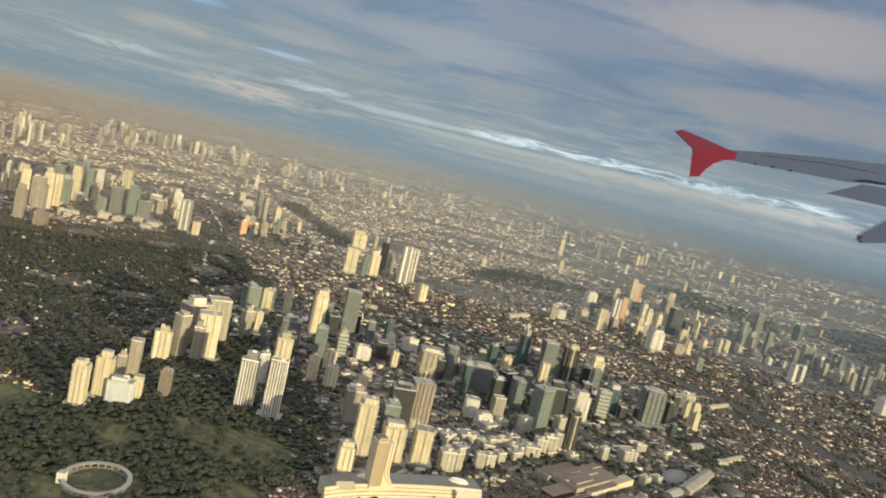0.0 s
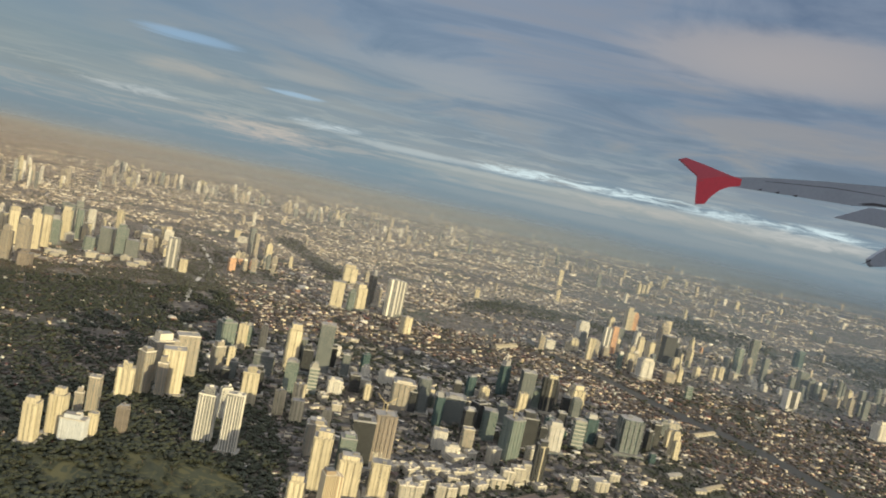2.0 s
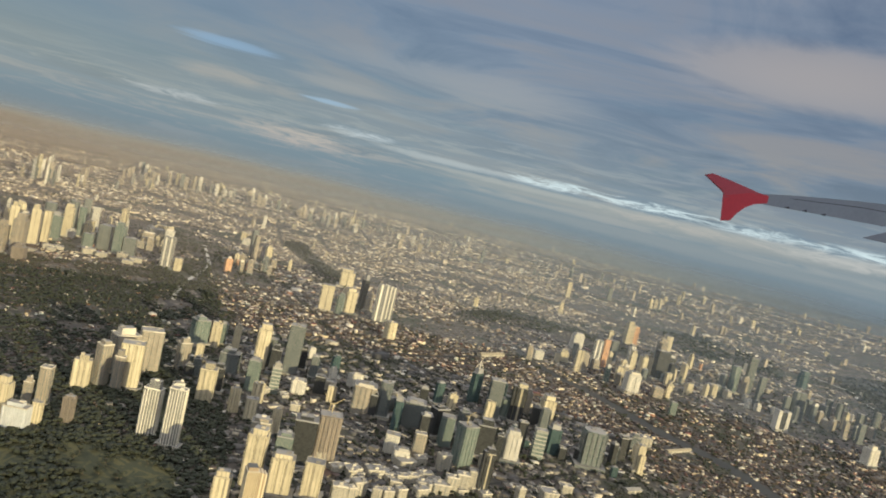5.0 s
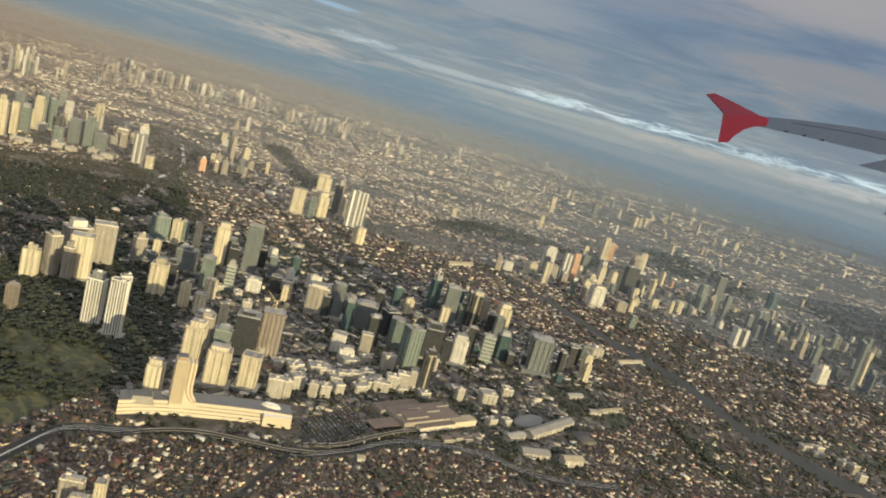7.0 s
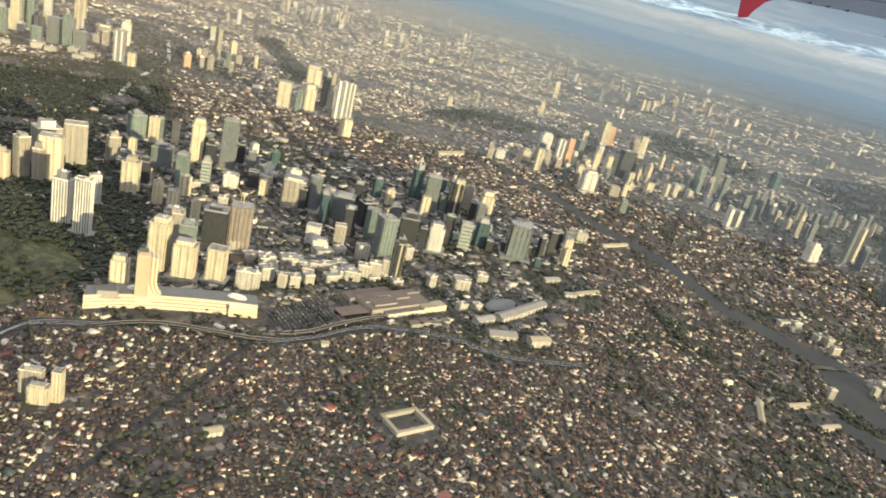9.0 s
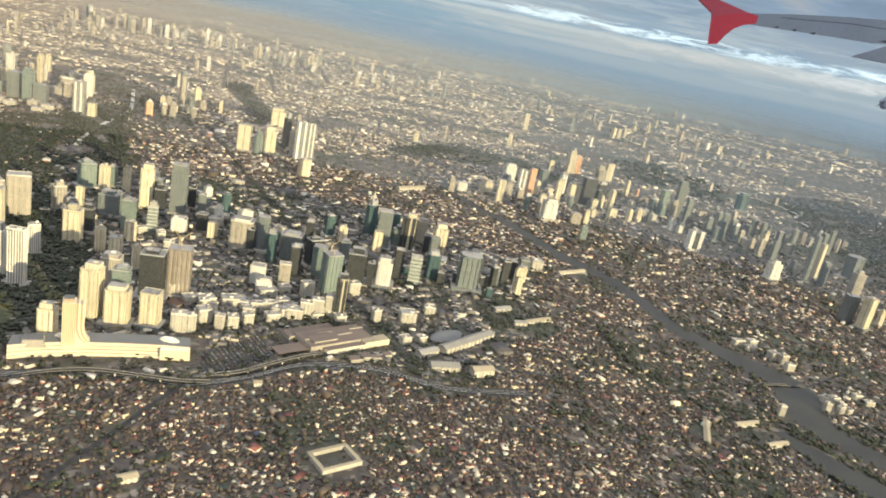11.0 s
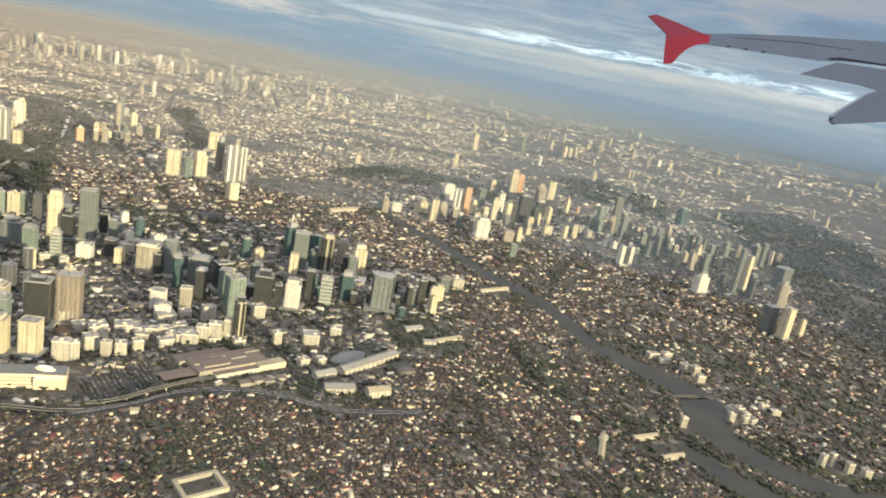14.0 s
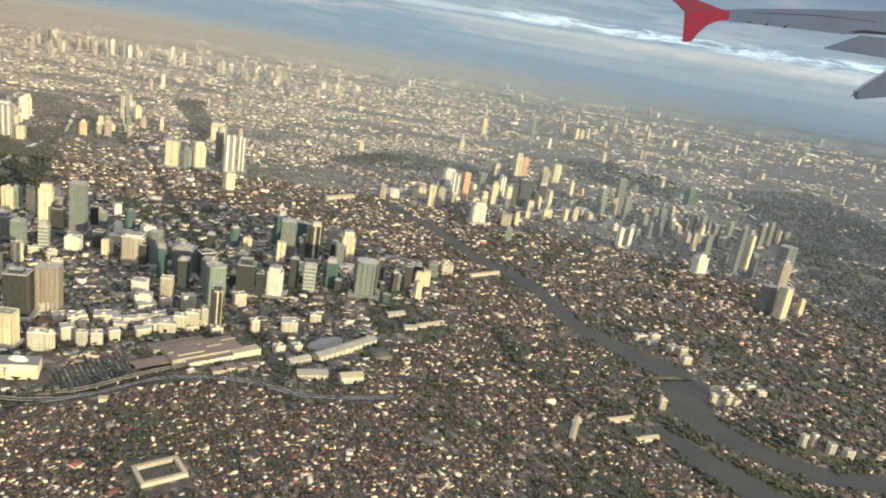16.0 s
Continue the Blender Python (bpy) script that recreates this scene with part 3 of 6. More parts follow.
def tower(style, x, y, w, d, h, rot):
    rng = random.Random(f"{x:.1f} {y:.1f}")
    wall, trim, label, bays = STYLE[style]
    name = "apartment_block" if style == "low" else "tower"
    ob = thing(name, x, y, rot, label, "apartment block" if style == "low" else "tower", "city towers" if style != "low" else "low blocks")
    if style == "frame":
        block("core", rect(w * 0.45, d * 0.8), 0, h * 0.94, DARK, ob)
        for s in (-1, 1):
            block("slab", rect(w * 0.29, d, s * w * 0.36), 0, h, WHITE, ob, label="white end slab")
        block("base", rect(w * 1.02, d * 1.1), 0, h * 0.13, WHITE, ob)
        return ob
    tall = style != "low"
    # main shaft, podium and crown
    outline = rect(w, d)
    if style in ("slim", "glass", "teal") or (style in ("green", "grey") and rng.random() < 0.4):
        c = min(w, d) * 0.22
        outline = [(-w / 2 + c, -d / 2), (w / 2 - c, -d / 2), (w / 2, -d / 2 + c), (w / 2, d / 2 - c), (w / 2 - c, d / 2), (-w / 2 + c, d / 2), (-w / 2, d / 2 - c), (-w / 2, -d / 2 + c)]
    roof_on = ob
    step = 1.0 if style == "grey" and h > 30 else rng.choice([0.86, 0.9, 0.94, 1.0]) if tall else 0.97
    body = block("body", outline, 0, h * step, wall, ob)
    if step < 1:
        k = rng.uniform(0.55, 0.8)
        roof_on = block("penthouse", rect(w * k, d * k, rng.uniform(-0.08, 0.08) * w, 0), h * step, h, wall if rng.random() < 0.6 else trim, ob)
    # parapet: four low walls round the roof
    t = max(0.25, w * 0.03)
    top = h * step
    for px, py, sx, sy in ((0, -d / 2, w + t, t), (0, d / 2, w + t, t), (-w / 2, 0, t, d - t), (w / 2, 0, t, d - t)):
        if len(outline) == 4 and y < 760:
            block("parapet", rect(sx, sy, px, py), top - 0.5, top + 0.45, trim, ob)
    block("plant_box", rect(w * 0.22, d * 0.25, w * rng.uniform(-0.25, 0.25), d * rng.uniform(-0.2, 0.2)), h - 0.02, h + rng.uniform(0.7, 1.6), ROOF if rng.random() < 0.5 else trim, roof_on)
    if bays > 0:
        for side, length, dep in (("x", w, d), ("y", d, w)):
            n = (rng.choice([2, 3]) if style == "cream" else bays if side == "x" else max(2, bays - 1)) if y < 760 else 3 if y < 950 else 2
            for i in range(n):
                u = (i + 0.5) / n - 0.5
                bw, proud = length / n * (0.3 if style == "stripe" else 0.12 if style in ("green", "grey", "dark", "teal") else 0.80 if style == "cream" else 0.62), max(0.25, 0.035 * w)
                for s in ((-1, 1) if y < 760 and side == "y" else (-1,)):
                    cx, cy = (u * length, s * (dep / 2 + proud / 2)) if side == "x" else (s * (dep / 2 + proud / 2), u * length)
                    fp = rect(bw, proud, cx, cy) if side == "x" else rect(proud, bw, cx, cy)
                    block("bay", fp, 0, top * rng.choice([0.96, 0.98, 1.0]), wall if style in ("white", "tan", "orange", "low", "mesh", "dark", "teal", "grey", "green") else trim, ob)
    if bays < 0:
        n = -bays
        for i in range(n):
            z = h * step * (i + 1) / (n + 0.5)
            block("band", rect(w * 1.05, d * 1.05), z, z + h * 0.035, trim, ob, label="pale floor band")
    if style == "slim":
        block("glass_side", rect(w * 0.3, d * 0.8, -w / 2 - w * 0.06, 0), 0, h * 0.93, DARK, ob, label="dark glass side bay")
    if tall and h > 22 and rng.random() < 0.6:
        block("podium", rect(w * 1.5, d * 1.5), 0, rng.uniform(2.0, 3.6), LOWRISE if rng.random() < 0.6 else GREY, ob)
    if tall and h > 30 and rng.random() < 0.25:
        bar("mast", (0, 0, h), (0, 0, h + 4), 0.3, STEEL, ob)
    return ob


tower("tan", 0.8, 303.2, 10.5, 4.2, 14.5, 8)
tower("cream", 8.6, 297.0, 9.5, 5.0, 10.4, 9)
tower("cream", 15.0, 301.5, 4.6, 5.0, 17.0, 12)
tower("cream", -15.4, 420.3, 10.3, 7.3, 26.0, 13)
tower("cream", -191.2, 440.8, 8.9, 7.7, 31.0, 7)
tower("mesh", -171.0, 456.6, 15.3, 8.4, 18.8, 5)
tower("cream", 11.1, 458.2, 14.7, 10.6, 29.8, 10)
tower("cream", -184.8, 459.8, 10.0, 7.7, 33.0, 3)
tower("cream", -9.2, 462.1, 12.2, 10.3, 40.7, 3)
tower("cream", 31.3, 464.8, 12.1, 10.3, 26.5, 4)
tower("low", 50.4, 468.1, 10.3, 8.0, 14.2, 16)
tower("cream", -165.1, 470.1, 6.0, 5.3, 16.2, 13)
tower("low", 57.8, 470.5, 6.2, 5.8, 13.4, 38)
tower("green", 6.0, 473.0, 10.7, 9.9, 37.8, 12)
tower("low", 74.7, 481.9, 6.6, 4.7, 11.9, 7)
tower("concrete", -152.4, 485.9, 7.5, 5.4, 19.6, 2)
tower("stripe", -77.2, 487.2, 11.5, 6.3, 43.6, 3)
tower("tan", -185.6, 489.0, 5.2, 4.4, 24.3, 9)
tower("low", 81.9, 489.1, 7.7, 7.1, 9.7, 24)
tower("low", 60.5, 489.1, 9.6, 8.7, 11.0, 39)
tower("low", 639.6, 495.1, 6.3, 5.5, 7.2, 7)
tower("stripe", -98.8, 497.5, 12.5, 6.9, 41.5, 2)
tower("low", 90.4, 497.7, 7.3, 6.2, 9.4, 36)
tower("low", 628.0, 498.1, 5.1, 4.3, 8.7, 7)
tower("low", 607.0, 499.8, 5.3, 3.8, 11.6, 30)
tower("tan", -183.1, 505.2, 7.8, 7.3, 28.4, 9)
tower("low", 618.3, 505.7, 4.1, 3.3, 10.7, 21)
tower("dark", 11.7, 510.4, 16.4, 13.6, 39.1, 12)
tower("low", 51.3, 513.2, 7.4, 5.8, 6.7, 37)
tower("low", 104.3, 514.7, 10.5, 7.7, 5.8, 38)
tower("tan", -22.1, 516.0, 13.8, 11.0, 27.4, 11)
tower("low", 38.6, 516.7, 9.5, 7.4, 5.7, 40)
tower("low", 55.0, 517.9, 9.8, 7.1, 3.8, 35)
tower("low", 51.0, 520.6, 11.9, 9.6, 5.8, 38)
tower("low", 84.8, 520.6, 8.8, 6.5, 3.9, 7)
tower("low", 46.9, 522.7, 7.7, 6.0, 5.3, 12)
tower("low", 26.5, 524.8, 11.9, 10.5, 10.6, 19)
tower("concrete", 26.0, 526.0, 16.1, 13.2, 38.7, 14)
tower("low", 112.4, 526.7, 9.4, 7.3, 6.4, 23)
tower("low", 104.9, 527.3, 8.8, 7.9, 5.9, 12)
tower("low", 66.5, 527.4, 6.7, 6.3, 5.4, 39)
tower("low", 79.5, 527.5, 8.8, 7.8, 3.9, 39)
tower("low", 118.1, 527.5, 12.4, 9.7, 7.9, 12)
tower("low", 88.2, 527.7, 8.5, 6.0, 6.4, 19)
tower("low", 70.3, 527.8, 9.7, 8.3, 3.9, 38)
tower("low", 508.6, 527.9, 5.0, 3.8, 8.9, 5)
tower("low", 66.7, 528.8, 12.7, 10.8, 5.8, 26)
tower("low", 103.3, 529.0, 7.8, 5.9, 4.4, 39)
tower("low", 63.3, 529.0, 7.0, 5.6, 3.9, 18)
tower("low", 71.6, 531.1, 12.2, 11.4, 4.4, 13)
tower("low", 95.9, 531.9, 7.7, 6.7, 6.9, 16)
tower("low", 125.5, 533.3, 9.0, 7.0, 12.9, 13)
tower("low", 111.7, 534.3, 9.5, 8.4, 5.5, 5)
tower("low", 134.0, 535.6, 9.5, 7.8, 4.0, 34)
tower("low", 100.8, 537.3, 6.1, 5.4, 6.0, 29)
tower("low", 133.6, 538.5, 9.5, 7.5, 15.0, 8)
tower("low", 152.5, 539.1, 8.8, 8.2, 4.5, 33)
tower("low", 113.4, 539.5, 8.3, 6.2, 5.5, 15)
tower("low", 105.4, 542.0, 9.7, 7.0, 7.0, 34)
tower("low", 133.4, 542.2, 8.6, 6.5, 6.6, 19)
tower("low", 145.5, 544.9, 8.3, 6.1, 4.1, 19)
tower("slim", 150.3, 545.5, 7.6, 6.8, 36.9, 13)
tower("stripe", -99.8, 545.7, 8.3, 4.5, 27.4, 41)
tower("low", 143.8, 546.8, 9.2, 8.4, 4.6, 10)
tower("low", 143.3, 547.4, 9.9, 8.2, 16.2, 5)
tower("low", 134.6, 547.7, 12.5, 10.4, 5.6, 6)
tower("low", 180.1, 548.8, 6.6, 4.9, 11.3, 35)
tower("cream", -180.9, 550.4, 12.5, 6.9, 27.9, 20)
tower("low", 143.6, 550.9, 7.4, 6.2, 4.1, 19)
tower("low", 557.1, 552.6, 5.0, 4.2, 8.3, 8)
tower("cream", -20.2, 553.1, 5.4, 4.9, 23.3, 46)
tower("low", 569.9, 554.9, 5.2, 4.0, 6.2, 22)
tower("low", 576.8, 558.3, 7.6, 7.2, 4.2, 32)
tower("low", 572.6, 559.2, 4.3, 3.7, 7.3, 24)
tower("low", 86.8, 560.0, 14.3, 12.6, 6.1, 38)
tower("tan", -157.4, 563.0, 7.7, 5.8, 34.4, 7)
tower("tan", -172.1, 563.8, 9.7, 9.2, 38.7, 60)
tower("low", 571.8, 564.8, 4.9, 3.7, 6.9, 11)
tower("low", 204.6, 564.8, 12.8, 11.8, 8.4, 16)
tower("white", 82.0, 566.4, 12.1, 9.5, 11.8, 14)
tower("low", 568.3, 568.5, 4.9, 3.7, 6.4, 10)
tower("low", 568.6, 568.9, 5.3, 4.1, 5.8, 24)
tower("low", 565.4, 571.8, 7.2, 6.4, 5.3, 39)
tower("low", 98.3, 572.5, 9.2, 7.2, 6.3, 34)
tower("low", 117.3, 572.5, 9.9, 7.4, 13.5, 37)
tower("cream", -47.6, 574.4, 9.4, 8.6, 18.3, 14)
tower("cream", -154.5, 575.7, 17.0, 13.0, 38.9, 20)
tower("cream", -64.6, 582.2, 7.3, 5.7, 21.5, 41)
tower("white", 71.9, 582.3, 11.3, 10.0, 15.7, 3)
tower("tan", 94.3, 583.6, 9.4, 6.9, 21.5, 11)
tower("low", 221.8, 587.7, 9.2, 6.6, 7.6, 12)
tower("cream", -93.2, 591.1, 13.0, 12.0, 33.1, 11)
tower("green", 131.5, 593.9, 13.8, 12.9, 34.9, 37)
tower("low", 152.6, 597.1, 10.1, 7.9, 11.9, 35)
tower("tan", -175.0, 603.1, 19.9, 15.0, 42.2, 50)
tower("low", 523.0, 668.0, 12.5, 6.0, 5.5, 22)
tower("low", 538.5, 674.0, 10.0, 6.0, 5.5, 22)
tower("low", 533.0, 660.5, 12.0, 4.5, 4.0, 22)
tower("low", 548.0, 646.0, 9.0, 7.0, 8.0, 30)
tower("tan", 556.0, 642.0, 8.5, 7.0, 9.5, 25)
tower("low", 556.5, 627.0, 8.0, 6.0, 7.0, 12)
tower("low", 569.0, 567.0, 7.0, 6.0, 8.5, 20)
tower("low", 601.0, 589.0, 7.0, 5.0, 5.5, 8)
tower("low", 609.0, 583.0, 8.0, 5.0, 4.0, 8)
tower("low", 207.5, 521.0, 8.0, 6.0, 6.0, 40)
tower("low", 219.5, 529.5, 7.0, 6.0, 5.0, 40)
tower("low", 131.1, 612.3, 8.8, 6.7, 8.3, 18)
tower("dark", -92.1, 616.5, 8.0, 6.0, 26.6, 11)
tower("dark", 95.2, 618.2, 9.8, 8.3, 28.4, 15)
tower("cream", -55.5, 618.4, 8.6, 6.6, 17.8, 39)
tower("low", -21.1, 621.7, 8.4, 6.5, 6.0, 15)
tower("dark", 162.8, 623.0, 6.2, 5.0, 25.1, 2)
tower("green", -98.3, 625.5, 8.1, 6.7, 9.2, 42)
tower("tan", -162.2, 626.0, 18.4, 13.8, 38.5, 30)
tower("cream", -95.7, 627.6, 7.8, 5.8, 13.0, 44)
tower("dark", 148.5, 628.1, 16.0, 13.8, 33.3, 9)
tower("green", 114.5, 628.4, 11.8, 11.0, 27.2, 2)
tower("white", 174.3, 630.1, 12.9, 12.1, 29.2, 6)
tower("teal", 68.4, 635.5, 7.9, 5.9, 31.9, 4)
tower("low", -35.8, 637.3, 6.5, 5.2, 6.0, 38)
tower("dark", 133.7, 640.2, 7.4, 6.8, 13.1, 8)
tower("low", -56.2, 642.9, 8.0, 5.6, 6.0, 42)
tower("low", -38.1, 643.4, 7.0, 5.1, 6.0, 43)
tower("dark", -129.2, 644.5, 8.0, 7.5, 10.5, 6)
tower("green", -70.0, 644.6, 10.3, 9.6, 30.9, 5)
tower("dark", 105.9, 646.0, 14.5, 10.7, 29.0, 41)
tower("grey", -124.3, 648.1, 6.5, 5.6, 18.3, 7)
tower("dark", 43.8, 652.1, 6.6, 5.2, 24.6, 3)
tower("banded", -50.8, 652.7, 8.5, 6.9, 29.4, 15)
tower("grey", 82.6, 653.4, 18.7, 16.1, 27.0, 3)
tower("tan", -141.9, 655.1, 10.6, 7.9, 29.9, 49)
tower("banded", 200.9, 655.3, 10.7, 8.6, 27.4, 6)
tower("teal", 274.2, 656.7, 6.1, 5.2, 10.1, 2)
tower("tan", 33.2, 658.4, 20.0, 17.1, 29.5, 7)
tower("grey", 52.1, 659.0, 11.2, 10.0, 35.0, 5)
tower("dark", 184.2, 662.4, 8.0, 6.7, 28.9, 10)
tower("cream", 0.4, 666.5, 5.7, 4.8, 16.0, 6)
tower("white", -31.5, 668.6, 13.7, 12.7, 14.2, 15)
tower("dark", 226.3, 668.8, 6.3, 5.9, 12.0, 4)
tower("glass", 252.1, 670.6, 20.0, 17.7, 34.9, 4)
tower("dark", 242.0, 672.7, 6.8, 5.2, 13.9, 47)
tower("cream", 0.6, 673.2, 7.2, 5.4, 14.6, 40)
tower("tan", 84.7, 674.9, 7.2, 6.1, 8.3, 13)
tower("grey", -103.6, 676.6, 17.4, 13.8, 24.0, 5)
tower("grey", 129.5, 677.7, 10.3, 9.7, 22.3, 4)
tower("teal", 191.7, 678.5, 7.9, 6.4, 7.9, 3)
tower("tan", 68.8, 679.2, 8.2, 7.0, 16.6, 4)
tower("teal", 216.8, 679.7, 12.5, 11.7, 28.8, 7)
tower("cream", 303.5, 681.7, 5.7, 4.7, 18.5, 16)
tower("cream", -136.6, 682.7, 6.8, 5.2, 20.2, 12)
tower("grey", 258.8, 684.9, 5.8, 4.1, 9.2, 9)
tower("dark", -14.8, 685.4, 10.3, 8.7, 18.0, 11)
tower("cream", 302.0, 685.5, 7.3, 6.6, 27.6, 7)
tower("dark", 265.9, 687.6, 6.1, 5.3, 9.9, 46)
tower("dark", 180.4, 688.7, 6.9, 5.5, 9.2, 4)
tower("grey", 56.4, 689.7, 7.9, 7.3, 12.6, 46)
tower("green", 67.3, 690.4, 9.5, 8.3, 11.4, 5)
tower("dark", 278.2, 691.3, 5.9, 5.3, 22.2, 36)
tower("grey", 282.4, 696.6, 4.7, 4.1, 16.9, 39)
tower("teal", 182.2, 702.5, 8.5, 7.6, 11.1, 16)
tower("dark", 261.8, 704.7, 7.0, 5.0, 27.9, 36)
tower("low", -7.9, 705.0, 12.3, 10.4, 9.0, 11)
tower("cream", 58.5, 705.7, 10.3, 8.7, 13.2, 12)
tower("dark", -67.9, 708.8, 10.4, 8.3, 29.9, 11)
tower("dark", 290.7, 710.2, 7.6, 6.0, 25.2, 12)
tower("white", -8.2, 711.7, 6.8, 6.1, 21.1, 44)
tower("dark", 86.1, 714.1, 8.0, 6.4, 24.4, 7)
tower("cream", -85.9, 717.2, 12.6, 10.6, 46.5, 20)
tower("cream", 308.5, 717.9, 8.4, 6.1, 19.2, 11)
tower("grey", -54.3, 720.9, 14.3, 12.2, 52.1, 8)
tower("grey", -30.6, 724.6, 7.2, 6.4, 24.5, 12)
tower("grey", -79.7, 727.6, 12.7, 10.6, 30.4, 6)
tower("cream", 155.2, 727.8, 8.7, 6.2, 21.5, 10)
tower("low", -8.7, 728.6, 11.5, 10.8, 6.0, 13)
tower("dark", -91.9, 732.3, 8.3, 6.2, 34.2, 36)
tower("dark", 296.8, 732.5, 11.6, 8.6, 18.9, 3)
tower("white", 12.8, 733.5, 12.9, 9.5, 14.2, 43)
tower("low", -33.3, 738.0, 9.6, 8.8, 6.0, 3)
tower("cream", 116.3, 738.8, 8.7, 6.9, 17.8, 13)
tower("grey", 158.3, 740.6, 14.0, 12.7, 42.1, 7)
tower("dark", -47.6, 741.4, 7.9, 5.8, 26.8, 15)
tower("green", -32.7, 742.6, 7.1, 6.5, 15.7, 37)
tower("grey", 214.4, 743.7, 10.2, 7.4, 24.3, 6)
tower("green", -162.2, 743.7, 15.1, 13.9, 30.6, 46)
tower("teal", 101.0, 743.8, 9.8, 7.0, 25.3, 44)
tower("low", -25.2, 744.8, 9.8, 7.1, 6.0, 12)
tower("teal", -13.0, 747.6, 9.0, 6.6, 24.4, 48)
tower("cream", -146.2, 749.1, 8.8, 7.5, 27.9, 3)
tower("slim", 184.6, 750.2, 12.4, 9.4, 42.1, 9)
tower("white", -93.2, 751.5, 9.1, 7.1, 34.6, 12)
tower("green", 174.9, 754.4, 15.5, 11.2, 24.7, 2)
tower("cream", -125.6, 757.1, 7.3, 6.0, 28.9, 15)
tower("grey", 703.0, 818.0, 15.5, 12.0, 33.5, 15)
tower("grey", 314.2, 758.2, 10.1, 8.8, 16.9, 6)
tower("dark", 205.9, 758.3, 8.3, 7.3, 22.7, 4)
tower("cream", 714.0, 800.0, 12.0, 10.0, 39.5, 35)
tower("green", -142.4, 761.4, 7.6, 6.1, 26.5, 12)
tower("cream", 218.4, 769.2, 13.7, 13.0, 32.4, 13)
tower("cream", -58.9, 773.7, 6.9, 6.3, 12.9, 14)
tower("low", 329.0, 775.2, 12.9, 12.2, 12.6, 10)
tower("teal", 166.1, 776.2, 11.5, 8.7, 31.6, 12)
tower("teal", 138.4, 786.4, 12.6, 8.9, 38.6, 49)
tower("tan", 196.7, 791.7, 11.3, 8.4, 27.8, 10)
tower("cream", 751.8, 831.2, 5.5, 4.8, 20.3, 11)
tower("white", -51.0, 798.5, 7.8, 7.3, 12.7, 42)
tower("tan", 771.0, 935.0, 13.0, 11.0, 38.0, 9)
tower("teal", 142.5, 824.1, 8.0, 7.6, 13.8, 2)
tower("white", 664.0, 944.0, 17.0, 12.0, 27.0, 25)
tower("concrete", -479.6, 913.0, 15.6, 13.0, 21.4, 12)
tower("green", 406.9, 952.4, 8.2, 7.1, 18.3, 2)
tower("low", -516.9, 969.1, 13.2, 11.7, 7.8, 6)
tower("low", -538.7, 969.6, 13.5, 9.8, 5.5, 17)
tower("grey", 721.7, 970.2, 7.7, 6.8, 65.7, 6)
tower("grey", 745.8, 972.1, 8.3, 5.9, 32.9, 4)
tower("low", -505.1, 978.8, 12.7, 9.7, 4.7, 14)
tower("cream", 14.9, 987.3, 13.1, 11.3, 24.8, 42)
tower("low", -542.6, 993.6, 10.3, 7.6, 5.6, 16)
tower("cream", 745.9, 998.1, 10.1, 7.7, 51.8, 43)
tower("low", -494.8, 1010.9, 11.6, 8.9, 6.5, 24)
tower("frame", 576.1, 1015.9, 19.7, 10.9, 30.3, 14)
tower("low", -506.7, 1019.6, 14.1, 10.5, 8.2, 38)
tower("tan", -533.6, 1023.3, 11.4, 10.3, 54.9, 5)
tower("grey", 727.8, 1024.7, 7.8, 6.0, 13.8, 11)
tower("white", 365.0, 1025.8, 19.3, 16.5, 31.1, 11)
tower("tan", -552.7, 1028.2, 11.8, 9.2, 46.1, 5)
tower("low", -499.1, 1031.9, 16.7, 13.6, 6.7, 31)
tower("tan", 407.4, 1039.9, 13.9, 12.2, 15.4, 4)
tower("grey", 821.3, 1041.7, 25.3, 20.8, 34.7, 45)
tower("cream", 423.5, 1043.2, 6.0, 5.0, 22.4, 2)
tower("grey", 771.5, 1045.0, 7.4, 6.9, 16.7, 10)
tower("green", 333.2, 1046.9, 7.8, 6.2, 28.3, 14)
tower("tan", 352.5, 1055.9, 7.5, 6.4, 18.2, 7)
tower("low", -402.1, 1056.6, 15.5, 12.6, 6.0, 15)
tower("low", -445.0, 1057.7, 15.5, 12.9, 7.7, 21)
tower("cream", -537.8, 1059.0, 10.2, 7.8, 50.1, 15)
tower("low", -467.7, 1060.8, 18.3, 14.9, 8.6, 39)
tower("grey", 712.7, 1061.7, 8.0, 6.5, 29.2, 7)
tower("green", -74.6, 1067.9, 11.3, 9.4, 33.2, 5)
tower("cream", -96.9, 1068.4, 18.7, 14.2, 40.6, 8)
tower("tan", 693.7, 1068.8, 7.1, 6.1, 27.6, 13)
tower("grey", 611.1, 1077.6, 8.8, 7.1, 8.1, 13)
tower("cream", -629.6, 1078.7, 7.5, 5.5, 30.2, 42)
tower("cream", 294.9, 1079.7, 10.9, 9.9, 34.3, 3)
tower("grey", 716.5, 1081.2, 6.4, 5.9, 21.7, 14)
tower("tan", 220.6, 1081.6, 8.9, 8.2, 23.1, 8)
tower("low", -424.1, 1081.7, 13.5, 11.2, 9.6, 5)
tower("low", -403.1, 1081.8, 17.7, 15.4, 7.0, 32)
tower("stripe", -16.5, 1087.9, 17.9, 9.9, 57.8, 16)
tower("tan", 682.8, 1090.1, 6.5, 6.0, 18.2, 36)
tower("green", -487.6, 1090.8, 15.0, 11.8, 24.6, 12)
tower("stripe", -359.3, 1090.8, 16.4, 9.0, 50.3, 5)
tower("cream", -621.1, 1091.1, 11.0, 9.5, 34.0, 9)
tower("cream", -66.6, 1092.1, 16.8, 15.8, 39.7, 40)
